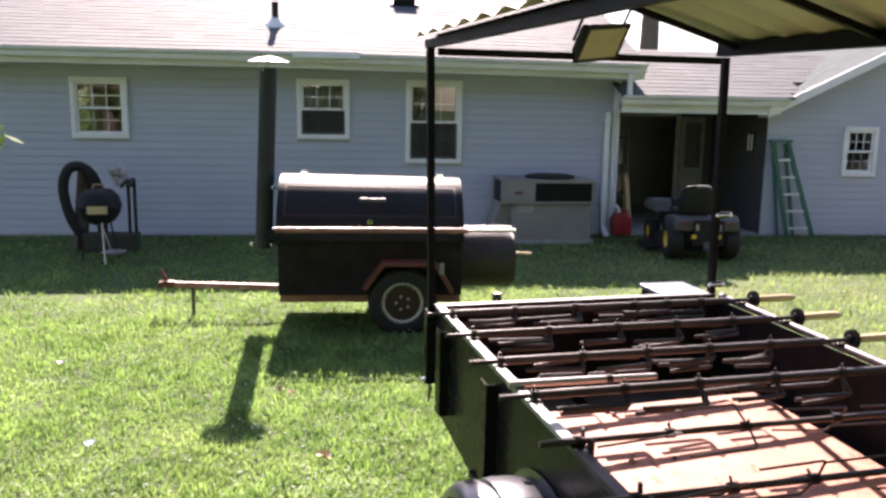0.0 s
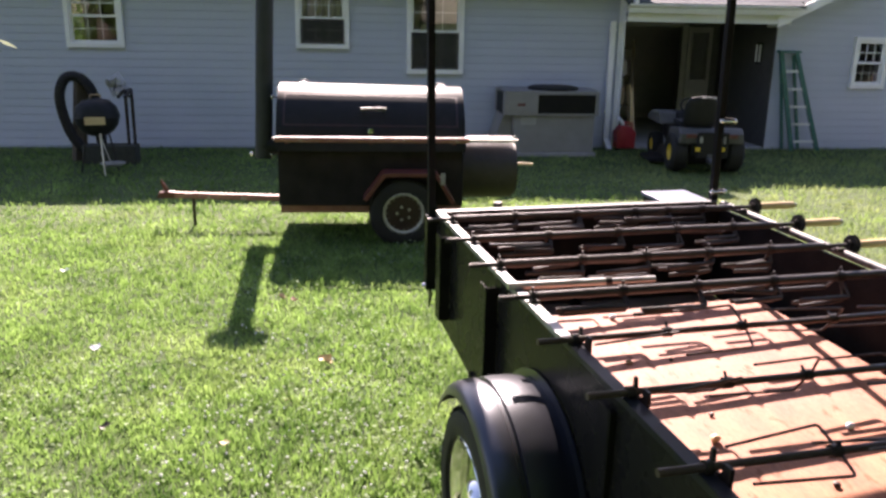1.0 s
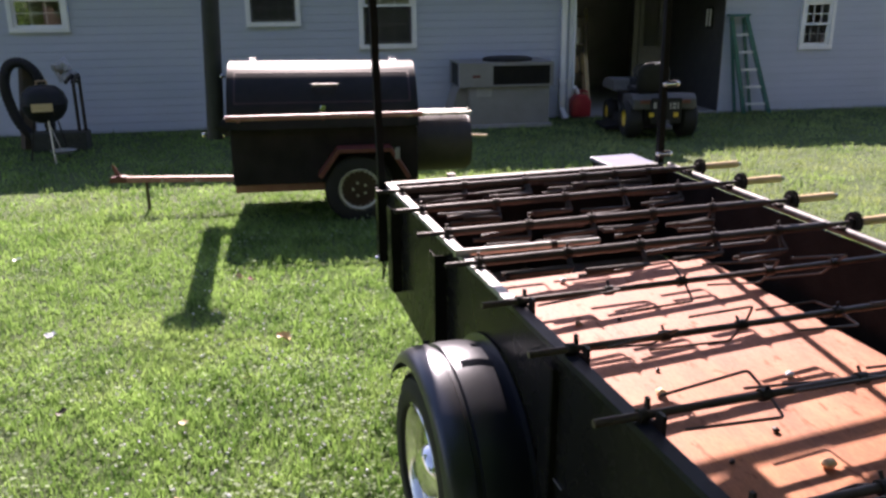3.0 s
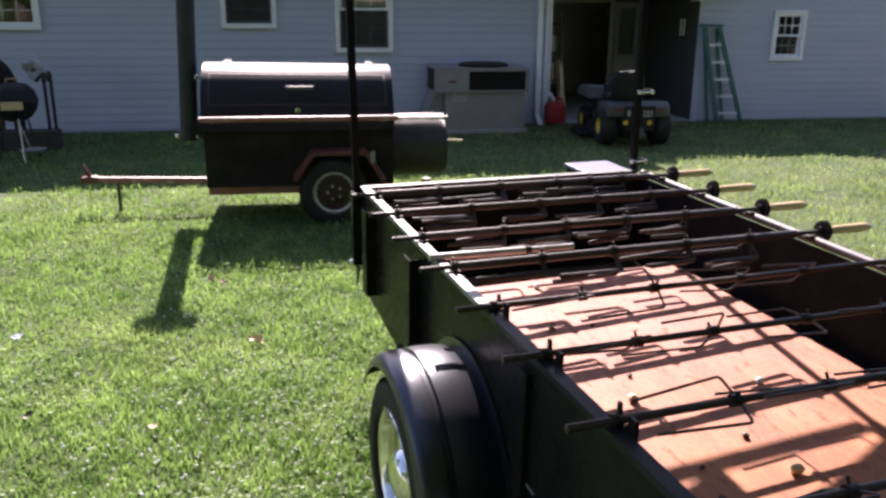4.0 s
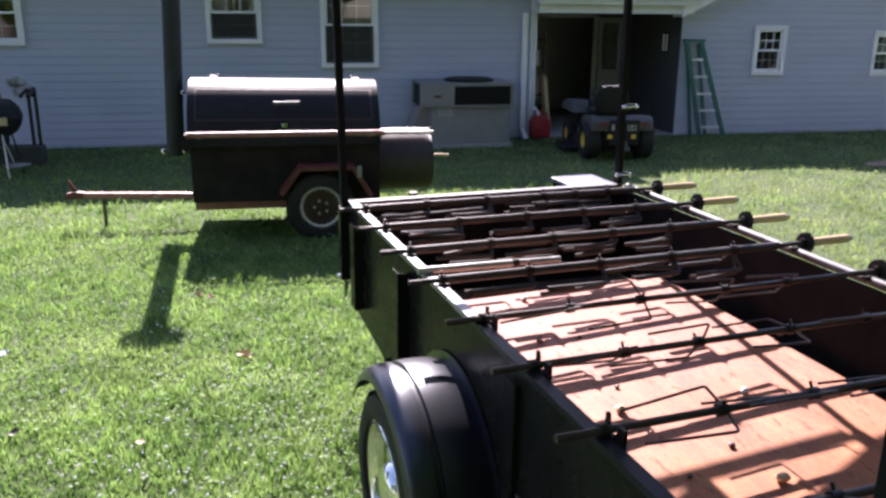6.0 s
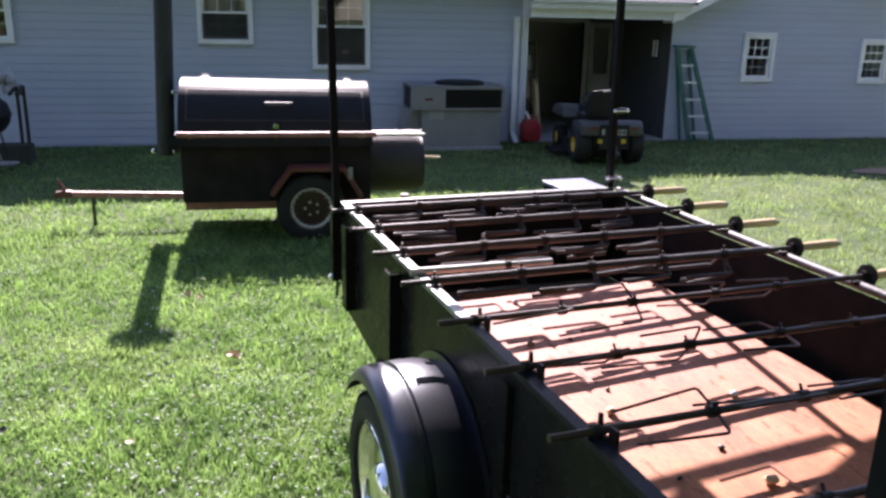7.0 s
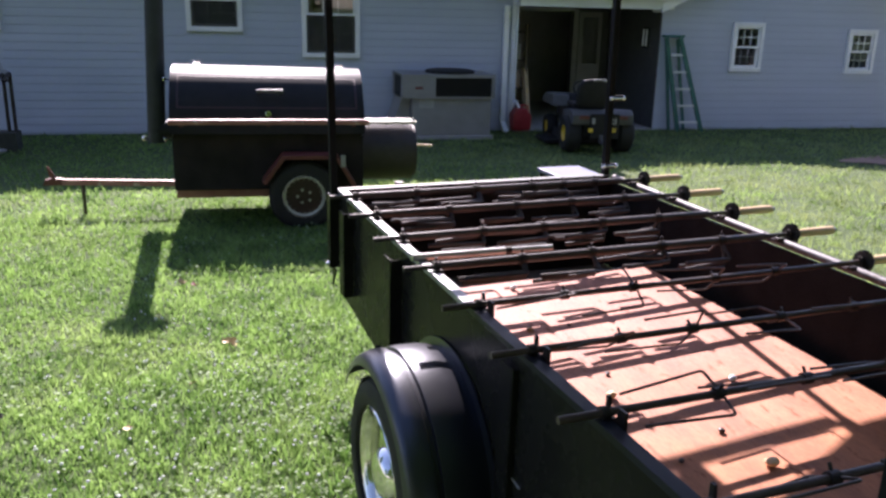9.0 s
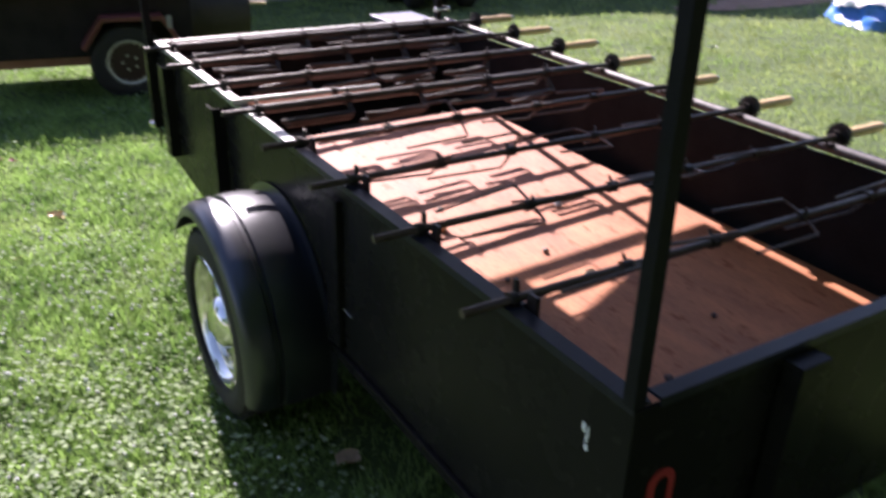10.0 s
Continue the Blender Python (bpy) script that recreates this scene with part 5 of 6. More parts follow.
part("seat", bm, DARK_PLASTIC, mower, bevel=0.025)
bm = B()
add_prism(bm, [(0.50, 0.50), (1.12, 0.50), (1.14, 0.56), (0.95, 0.64), (0.55, 0.66)], "x", -0.44, -0.225)
part("hood", bm, DUST_SHADE_GREY, mower, "dusty grey hood", bevel=0.03)
bm = B()
add_box(bm, (-0.17, -0.24, 0.20), (0.19, -0.202, 0.50))
part("rear_plate", bm, DARK_PLASTIC, mower, bevel=0.01)
bm = B()
add_prism(bm, [(-0.37, 0.15), (-0.21, 0.15), (-0.2015, 0.19), (-0.2015, 0.25), (-0.24, 0.25), (-0.26, 0.20), (-0.37, 0.18)], "x", -0.05, 0.05)
part("hitch", bm, DUST_SHADE_GREY, mower, "dusty bent steel hitch", bevel=0.006)
for x0, x1, z0, z1 in ((-0.15, -0.115, 0.38, 0.45), (0.045, 0.06, 0.37, 0.45), (0.075, 0.12, 0.415, 0.445), (0.075, 0.12, 0.375, 0.40), (0.135, 0.15, 0.37, 0.45)):
    bm = B()
    add_box(bm, (x0, -0.2445, z0), (x1, -0.2405, z1))
    part("decal_bar", bm, DOOR_GREY, mower, "worn pale marking")
for x in (-0.24, 0.24):
    bm = B()
    add_box(bm, (x - 0.06, -0.215, 0.43), (x + 0.06, -0.2005, 0.475))
    part("tail_lamp", bm, RED_PAINT, mower, "dull red tail lamp", bevel=0.005)
for x, s in ((-0.33, -1), (0.33, 1)):
    wm = new("rear_wheel")
    wm.parent, wm.matrix_basis = mower, pose(x, 0.05, 0.23, 0, 90 * s, 0)
    bm = B()
    add_lathe(bm, [(0.10, -0.09), (0.19, -0.10), (0.225, -0.07), (0.23, 0.0), (0.225, 0.07), (0.19, 0.10), (0.10, 0.09)], None, 32, close=True)
    part("tyre", bm, TYRE, wm, smooth=True)
    bm = B()
    add_lathe(bm, [(0.10, 0.085), (0.07, 0.05), (0.03, 0.07), (0.0, 0.07)], None, 24)
    part("rim", bm, YELLOW, wm, "yellow rim", smooth=True)
for x, s in ((-0.30, -1), (0.30, 1)):
    wm = new("front_wheel")
    wm.parent, wm.matrix_basis = mower, pose(x, 1.15, 0.17, 0, 90 * s, 0)
    bm = B()
    add_lathe(bm, [(0.08, -0.06), (0.15, -0.07), (0.17, 0.0), (0.15, 0.07), (0.08, 0.06)], None, 24, close=True)
    part("tyre", bm, TYRE, wm, smooth=True)
    bm = B()
    add_lathe(bm, [(0.08, 0.055), (0.0, 0.04)], None, 20)
    part("rim", bm, YELLOW, wm, "yellow rim")
bm = B()
add_lathe(bm, [(0.155, 0.0), (0.17, 0.012), (0.155, 0.024), (0.145, 0.012)], pose(0, 0.62, 0.70, 40, 0, 0), 28, close=True)
add_tube(bm, [(0, 0.62, 0.70), (0, 0.75, 0.60)], 0.015, 8)
part("steering_wheel", bm, DARK_PLASTIC, mower, smooth=True)
for x in (-0.16, 0.13):
    bm = B()
    add_box(bm, (x - 0.035, -0.2445, 0.28), (x + 0.02, -0.2405, 0.33))
    part("yellow_tag", bm, YELLOW, mower, "yellow hub tag")
bm = B()
add_prism(bm, [(-0.55, 0.08), (-0.34, 0.10), (-0.30, 0.20), (0.30, 0.20), (0.34, 0.10), (0.62, 0.06), (0.62, 0.04), (-0.55, 0.04)], "y", 0.42, 0.95)
part("mower_deck", bm, DARK_PLASTIC, mower, bevel=0.02)

# ---- kettle grill and the hose frame behind it ----
GR = pose(-2.29, 6.22, 0) @ Matrix.Diagonal((0.86, 0.86, 0.93, 1))
grill = thing("kettle_grill", "black kettle grill on thin legs with an ash pan", "grill", GR)
bm = B()
add_lathe(bm, [(0.0, 0.44), (0.10, 0.45), (0.19, 0.50), (0.25, 0.58), (0.272, 0.66), (0.262, 0.665), (0.24, 0.59), (0.0, 0.47)], None, 32)
part("bowl", bm, SMOKER_BLACK, grill, smooth=True)
bm = B()
add_lathe(bm, [(0.278, 0.667), (0.272, 0.70), (0.24, 0.79), (0.16, 0.86), (0.0, 0.885)], None, 32)
kl = part("lid", bm, SMOKER_BLACK, grill, smooth=True)
bm = B()
add_tube(bm, bent([(-0.06, 0, 0.875), (-0.06, 0, 0.92), (0.06, 0, 0.92), (0.06, 0, 0.875)]), 0.011, 8)
part("lid_handle", bm, TAN_WOOD, kl, smooth=True)
bm = B()
add_box(bm, (-0.11, -0.283, 0.60), (0.13, -0.272, 0.69))
part("front_label", bm, HANDLE_WOOD, grill, "pale yellow label plate")
for a in (286, 46, 166):
    bm = B()
    c, s = math.cos(radians(a)), math.sin(radians(a))
    add_tube(bm, [(0.15 * c, 0.15 * s, 0.50), (0.26 * c, 0.26 * s, 0.0)], 0.011, 8)
    part("leg", bm, ALU if a > 200 else DARK_STEEL, grill)
bm = B()
add_lathe(bm, [(0.0, 0.10), (0.12, 0.10), (0.16, 0.125), (0.155, 0.125), (0.0, 0.105)], pose(0.15, -0.05, 0.0), 28)
add_tube(bm, [(0.13, -0.04, 0.10), (0.02, -0.01, 0.44)], 0.006, 6)
part("ash_pan", bm, ALU, grill, "grey metal ash pan", smooth=True)

hose = thing("drain_hose", "thick black corrugated drain hose looped beside the wall", "hose", pose(0, 0, 0))
bm = B()
ctrl = [Vector(c) for c in ((-2.28, 6.95, 0.06), (-2.50, 6.95, 0.12), (-2.66, 6.95, 0.28), (-2.75, 6.95, 0.52), (-2.78, 6.95, 0.78), (-2.71, 6.95, 0.97), (-2.58, 6.95, 1.00), (-2.46, 6.95, 0.90), (-2.40, 6.96, 0.72), (-2.38, 6.97, 0.40), (-2.37, 6.97, 0.06))]
fine_ = []
for i in range(len(ctrl) - 1):
    p0, p1, p2, p3 = ctrl[max(i - 1, 0)], ctrl[i], ctrl[i + 1], ctrl[min(i + 2, len(ctrl) - 1)]
    for k in range(10):
        t = k / 10
        fine_.append(0.5 * (2 * p1 + (p2 - p0) * t + (2 * p0 - 5 * p1 + 4 * p2 - p3) * t * t + (3 * p1 - p0 - 3 * p2 + p3) * t ** 3))
add_tube(bm, fine_, 0.06, 12, radii=[0.055 + 0.008 * (k % 2) for k in range(len(fine_))])
part("hose", bm, DARK_PLASTIC, hose, smooth=True)
bm = B()
beam(bm, (-2.64, 7.0, 0.02), (-2.55, 7.05, 0.93), 0.13)
solid("board", bm, OLD_WOOD, "weathered brown board leaning inside the hose loop", "board")
frame_ = thing("pipe_stand", "dark steel pipe stand with a grey bag on it", "stand", pose(-2.02, 6.85, 0, 0, 0, -8))
for x in (-0.035, 0.035):
    bm = B()
    add_tube(bm, bent([(x, 0, 0.0), (x, 0, 0.86), (x, -0.3, 0.80)]), 0.02, 8)
    part("upright", bm, DARK_STEEL, frame_)
for z in (0.10, 0.78):
    bm = B()
    add_tube(bm, [(-0.035, 0, z), (0.035, 0, z)], 0.015, 8)
    part("crossbar", bm, DARK_STEEL, frame_)
bm = B()
add_box(bm, (-0.55, -0.12, 0.0), (0.06, 0.12, 0.22))
part("base_box", bm, FABRIC, frame_, bevel=0.015)
bm = B()
bmesh.ops.create_icosphere(bm, subdivisions=3, radius=0.10, matrix=pose(-0.12, -0.05, 0.90))
for v in bm.verts:
    v.co += (v.co - Vector((-0.12, -0.05, 0.90))) * noise.noise(v.co * 14) * 1.3
    v.co.z += 0.03 * noise.noise(v.co * 20)
part("plastic_bag", bm, GREY_BAG, frame_, "crumpled grey plastic bag", smooth=True)

# ---- porch clutter ----
can = thing("gas_can", "red plastic fuel can with a pale cap", "fuel can", HOUSE @ pose(4.47, -0.16, 0.03))
bm = B()
add_prism(bm, [(-0.13, 0.0), (0.13, 0.0), (0.14, 0.22), (0.06, 0.31), (-0.08, 0.31), (-0.14, 0.22)], "y", -0.10, 0.10)
part("body", bm, RED_PLASTIC, can, bevel=0.03, smooth=True)
bm = B()
add_tube(bm, [(-0.03, 0, 0.311), (-0.06, 0, 0.37), (-0.10, -0.03, 0.41)], 0.028, 10)
part("spout", bm, WHITE, can, "pale spout", smooth=True)
bm = B()
add_tube(bm, bent([(0.0, 0, 0.312), (0.0, 0, 0.36), (0.10, 0, 0.34), (0.11, 0, 0.24)]), 0.012, 8)
part("handle", bm, RED_PLASTIC, can)
shelf = thing("shelf_unit", "loaded wooden shelf unit inside the porch", "shelf", HOUSE @ pose(4.32, 0.45, 0.03))
for x, y in ((0.02, 0.0), (0.40, 0.0), (0.02, 0.9), (0.40, 0.9)):
    bm = B()
    add_box(bm, (x - 0.02, y - 0.02, 0), (x + 0.02, y + 0.02, 1.45))
    part("upright", bm, OLD_WOOD, shelf)
for z in (0.12, 0.52, 0.92, 1.32):
    bm = B()
    add_box(bm, (0.0, -0.03, z), (0.42, 0.93, z + 0.02))
    part("board", bm, OLD_WOOD, shelf)
_rng = random.Random(9)
for z in (0.141, 0.541, 0.941):
    for k in range(4):
        y = 0.02 + 0.22 * k
        h = _rng.uniform(0.12, 0.28)
        bm = B()
        add_box(bm, (-0.09, -0.08, 0), (0.09, 0.08, h))
        solid("storage_box", bm, _rng.choice([DOOR_GREY, TAN_WOOD, DARK_PLASTIC, DUST_SHADE_GREY, FABRIC]), "small storage box on the porch shelf", "box", HOUSE @ pose(4.54, 0.45 + y + 0.04, 0.03 + z, 0, 0, _rng.uniform(-8, 8)), group="boxes on the shelf", bevel=0.006)
plank = thing("timber_plank", "pale timber plank leaning inside the porch", "plank", HOUSE @ pose(4.76, 0.35, 0.03))
bm = B()
beam(bm, (0, 0, 0.0), (-0.05, 0.12, 0.82), 0.07)
part("board", bm, HANDLE_WOOD, plank)
lamp = thing("wall_lamp", "bright slim glass lamp beside the porch door", "lamp", HOUSE @ pose(6.546, 0.30, 1.20))
for y in (-0.05, 0.05):
    bm = B()
    add_tube(bm, [(-0.03, y, 0.0), (-0.03, y, 0.24)], 0.014, 10)
    part("tube", bm, WHITE, lamp, "pale glass tube")
bm = B()
add_box(bm, (-0.012, -0.08, -0.03), (0.0, 0.08, 0.27))
part("backplate", bm, DARK_PLASTIC, lamp)

# ---- work light under the canopy ----
wl = thing("work_light", "black halogen work light hung from the canopy ridge", "work light", TILT @ pose(0.668, -0.080, 2.052, 0, -6, 24) @ pose(0, 0, 0, 122, 0, 0) @ Matrix.Diagonal((0.98, 0.94, 0.9, 1)))
bm = B()
add_prism(bm, [(-0.115, -0.07), (0.115, -0.07), (0.115, 0.07), (-0.115, 0.07)], "z", -0.03, 0.02)
part("housing", bm, DARK_PLASTIC, wl, bevel=0.015)
bm = B()
wall_pieces(bm, -0.135, 0.135, -0.09, 0.09, 0.0, 0.02, [(-0.121, 0.121, -0.076, 0.076)])
bmesh.ops.transform(bm, matrix=Matrix(((1, 0, 0, 0), (0, 0, 1, 0), (0, 1, 0, 0.022), (0, 0, 0, 1))), verts=bm.verts)
part("bezel", bm, DARK_PLASTIC, wl)
bm = B()
add_box(bm, (-0.12, -0.075, 0.0225), (0.12, 0.075, 0.027))
part("reflector", bm, GUTTER, wl, "dull reflector behind the glass")
# lens painted with the pale reflection of the lawn below
bm = B()
add_box(bm, (-0.12, -0.075, 0.034), (0.12, 0.075, 0.038))
part("lens", bm, LAMP_GLASS, wl, "lamp glass coloured with the lawn's pale reflection")
bm = B()
add_tube(bm, bent([(-0.145, 0, -0.01), (-0.145, 0.16, -0.01), (0.145, 0.16, -0.01), (0.145, 0, -0.01)]), 0.007, 6)
part("yoke", bm, DARK_STEEL, wl)
bm = B()
add_tube(bm, bent([(-0.05, 0.10, -0.05), (-0.16, 0.18, -0.03), (-0.24, 0.27, 0.02)]), 0.0035, 6)
part("cable", bm, DARK_PLASTIC, wl, "thin black lamp cable", smooth=True)

# clamps on the far canopy post
for z, x in ((1.268, 1.404), (0.93, 1.395)):
    cl = thing("post_clamp", "small bright screw clamp on the canopy post", "clamp", TILT @ pose(x, 0.012, z), "clamps on the post")
    bm = B()
    add_tube(bm, [(-0.04, -0.022, 0.0), (0.03, -0.022, 0.0)], 0.005, 10)
    part("screw", bm, CHROME, cl, smooth=True)
    for q in (-0.038, 0.03):
        bm = B()
        bmesh.ops.create_uvsphere(bm, u_segments=10, v_segments=8, radius=0.011, matrix=pose(q, -0.022, 0))
        part("knob", bm, CHROME, cl, smooth=True)
    bm = B()
    add_box(bm, (-0.03, -0.022, -0.015), (0.025, -0.0155, 0.015))
    part("jaw", bm, DARK_STEEL, cl)

# ---- bright pipe lying across the pit ----
gp = thing("steel_pipe", "bright galvanised pipe lying across the pit on the rail", "pipe", TILT @ pose(0, -1.064, RZ + 0.0125))
bm = B()
add_tube(bm, [(-0.026, 0.0, 0), (0.315, 0.0, -0.004)], 0.0125, 14)
part("pipe", bm, GALV, gp, smooth=True)
bm = B()
add_tube(bm, [(0.335, 0.0, -0.004), (0.50, 0.006, -0.008)], 0.0105, 14)
part("inner_pipe", bm, GALV, gp, smooth=True)
bm = B()
add_tube(bm, [(0.314, 0.0, -0.004), (0.336, 0.0, -0.004)], 0.0145, 14)
part("collar", bm, DARK_STEEL, gp, smooth=True)

# ---- acorns and husks on the plywood ----
_rng = random.Random(21)
for x, y, r, mat in ((0.607, -0.568, 0.014, WHITE), (0.487, -0.962, 0.013, TAN_WOOD), (0.649, -0.973, 0.009, RUST), (0.506, -1.503, 0.017, HANDLE_WOOD), (0.577, -1.363, 0.009, RUST), (0.955, -1.533, 0.013, WHITE),
                     (0.707, -1.788, 0.011, RUST), (0.725, -1.978, 0.019, HANDLE_WOOD), (0.499, -1.876, 0.009, RUST), (0.880, -2.317, 0.009, RUST), (0.563, -2.463, 0.012, RUST)):
    bm = B()
    bmesh.ops.create_icosphere(bm, subdivisions=2, radius=r)
    for v in bm.verts:
        v.co *= 1 + 0.5 * noise.noise(v.co * 70 + Vector((x * 9, y * 7, 0)))
        v.co.z *= 0.7
    low = min(v.co.z for v in bm.verts)
    solid("nut_husk", bm, mat, "dry nut husk lying on the plywood", "husk", TILT @ pose(x, y, ply_top(x, y) + 0.0005 - low), group="husks on the plywood", smooth=True)

# ---- marks on the trailer's near corner ----
bm = B()
for k, (y, z, w, h) in enumerate(((-2.775, 0.776, 0.005, 0.011), (-2.786, 0.772, 0.0025, 0.014), (-2.784, 0.758, 0.003, 0.012), (-2.785, 0.740, 0.005, 0.007))):
    add_lathe(bm, [(0.0, 0.0018), (0.7, 0.0014), (1.0, 0.0)], Matrix.Translation((-0.0006, y, z)) @ pose(0, 0, 0, 0, -90, 0) @ Matrix.Diagonal((h, w, 1, 1)), 16)
part("paint_drip", bm, WHITE, trailer, "dried white paint drips")
bm = B()
_o, _i = [], []
for k in range(13):
    a = radians(180 - 15 * k)
    _o.append((0.085 + 0.031 * math.cos(a), 0.700 + 0.031 * math.sin(a)))
    _i.append((0.087 + 0.016 * math.cos(a), 0.696 + 0.018 * math.sin(a)))
add_prism(bm, [(0.056, 0.60), *_o, (0.116, 0.60), (0.103, 0.60), *_i[::-1], (0.071, 0.60)], "y", -TL - 0.0025, -TL - 0.0005)
part("painted_mark", bm, RED_PLASTIC, trailer, "arched stroke of red sign paint")

# ---- far end of the yard ----
BLUE = surface("blue_tarp", (0.02, 0.12, 0.42), (0.05, 0.22, 0.62), 0.4, scale=4, fine=60, bump=0.3)
RED_CAR = surface("dark_red_car_paint", (0.10, 0.006, 0.012), (0.14, 0.012, 0.018), 0.25, scale=6, bump=0.0, coat=0.6)
tarp = thing("tarp_heap", "white and blue tarpaulin bundled over a low heap", "tarp", pose(9.12, 2.05, 0.0, 0, 0, 20))
for nm, mat, grow in (("blue_skirt", BLUE, 1.0), ("white_cover", WHITE, 1.04)):
    bm = B()
    bmesh.ops.create_icosphere(bm, subdivisions=5, radius=1.0)
    for v in bm.verts:
        n1 = noise.noise(v.co * 2.2) * 0.16 + noise.noise(v.co * 6.0) * 0.05
        v.co = Vector((v.co.x * (1.05 + n1), v.co.y * (0.9 + n1), max(v.co.z, -0.1) * (0.52 + n1))) * grow
    if nm == "blue_skirt":
        for v in bm.verts:
            v.co.z = max(v.co.z, 0.0)
    else:
        bmesh.ops.delete(bm, geom=[v for v in bm.verts if v.co.z < 0.20 + 0.07 * noise.noise(v.co * 3)], context="VERTS")
    part(nm, bm, mat, tarp, smooth=True)
car = thing("parked_car", "dark red estate car parked in the shade", "car", pose(13.5, 6.75, 0, 0, 0, 4))
bm = B()
add_prism(bm, [(-2.1, 0.25), (2.1, 0.25), (2.15, 0.60), (2.0, 0.80), (1.1, 0.88), (-2.0, 0.90), (-2.15, 0.70)], "y", -0.85, 0.85)
part("body", bm, RED_CAR, car, bevel=0.06, smooth=True)
bm = B()
add_prism(bm, [(-1.95, 0.905), (1.05, 0.885), (0.35, 1.38), (-1.6, 1.42)], "y", -0.74, 0.74)
part("cabin", bm, RED_CAR, car, bevel=0.05, smooth=True)
for y in (-0.745, 0.745):
    for a, b, c, d in ((-1.6, -0.75, -1.45, -0.75), (-0.65, 0.85, -0.65, 0.30)):
        bm = B()
        add_prism(bm, [(a, 0.94), (b, 0.94), (d, 1.33), (c, 1.33)], "y", y - 0.012, y + 0.012)
        part("side_window", bm, GLASS, car)
for x in (-1.35, 1.35):
    for y in (-0.80, 0.80):
        bm = B()
        add_lathe(bm, [(0.20, -0.09), (0.29, -0.09), (0.31, 0.0), (0.29, 0.09), (0.20, 0.09), (0.0, 0.07), (0.0, -0.07)], pose(x, y, 0.31, 90, 0, 0), 28)
        part("wheel", bm, TYRE, car, smooth=True)
bm = B()
add_box(bm, (-2.18, -0.6, 0.72), (-2.12, -0.4, 0.84))
part("tail_lamp", bm, WHITE, car)
ft = thing("folding_table", "white folding table with thin splayed legs", "table", pose(11.3, 4.8, 0, 0, 0, -30))
bm = B()
add_box(bm, (-0.6, -0.35, 0.71), (0.6, 0.35, 0.75))
part("tabletop", bm, WHITE, ft, bevel=0.01)
for x in (-0.5, 0.5):
    for y in (-0.28, 0.28):
        bm = B()
        add_tube(bm, [(x, y, 0.0), (x * 0.72, y, 0.71)], 0.016, 8)
        part("leg", bm, WHITE, ft)
bagw = B()
bmesh.ops.create_icosphere(bagw, subdivisions=3, radius=0.16)
for v in bagw.verts:
    v.co *= 1 + 0.5 * noise.noise(v.co * 8)
    v.co.z = max(-0.09, v.co.z * 0.8)
solid("plastic_bag", bagw, WHITE, "crumpled pale plastic bag on the grass", "bag", pose(9.95, 4.62, 0.09), smooth=True)


# ---- trees ----
def tree(at, height, crown, leaves, seed, leaf=0.16, low=2, label="leafy broadleaf tree with an uneven crown"):
    rng = random.Random(seed)
    ob = thing("tree", label, "tree", pose(*at))
    bm = B()
    top = height * 0.55
    bend = Vector((rng.uniform(-0.4, 0.4), rng.uniform(-0.4, 0.4), 0))
    spine = [bend * (k / 5) ** 2 + Vector((0, 0, top * k / 5)) for k in range(6)]
    r0 = height * 0.028
    add_tube(bm, spine, r0, 12, radii=[r0 * (1.3 if k == 0 else 1 - 0.12 * k) for k in range(6)])
    clumps = []
    for k in range(13):
        a, el = rng.uniform(0, 6.283), rng.uniform(-0.1, 1.2)
        d = Vector((math.cos(a) * math.cos(el), math.sin(a) * math.cos(el), math.sin(el)))
        st = spine[rng.randint(low, 5)]
        end = st + d * crown * rng.uniform(0.55, 1.0)
        mid = st.lerp(end, 0.5) + Vector((0, 0, 0.15 * crown * rng.uniform(-0.5, 1)))
        add_tube(bm, [st, mid, end], 0.1, 6, radii=[r0 * 0.4, r0 * 0.25, r0 * 0.08])
        clumps += [(end, crown * rng.uniform(0.26, 0.42)), (mid, crown * rng.uniform(0.2, 0.34))]
    part("trunk", bm, BARK, ob, smooth=True)
    rs = np.random.RandomState(seed)
    n = leaves
    idx = rs.randint(0, len(clumps), n)
    cen = np.array([clumps[i][0] for i in idx])
    rad = np.array([clumps[i][1] for i in idx])
    off = rs.normal(size=(n, 3))
    off /= np.linalg.norm(off, axis=1)[:, None]
    pos = cen + off * (rad * rs.uniform(0.35, 1.0, n) ** 0.6)[:, None]
    leaf_cards(ob, "crown", pos, leaf, rs)
    return ob


def leaf_cards(parent, name, pos, leaf, rs, mat=None):
    """Many small folded leaves as one mesh."""
    n = len(pos)
    a = rs.normal(size=(n, 3))
    a /= np.linalg.norm(a, axis=1)[:, None]
    b = np.cross(a, rs.normal(size=(n, 3)))
    b /= np.linalg.norm(b, axis=1)[:, None]
    s = (leaf * rs.uniform(0.6, 1.3, n))[:, None]
    v = np.stack([pos - a * s, pos + b * s * 0.42 + a * s * 0.1, pos + a * s, pos - b * s * 0.42 + a * s * 0.1], 1).reshape(-1, 3)
    me = bpy.data.meshes.new(name)
    faces = (np.arange(n)[:, None] * 4 + np.array([0, 1, 2, 3])).tolist()
    me.from_pydata(v.tolist(), [], faces)
    me.materials.append(mat or LEAVES)
    ob = new(name, me)
    ob.parent = parent
    return ob


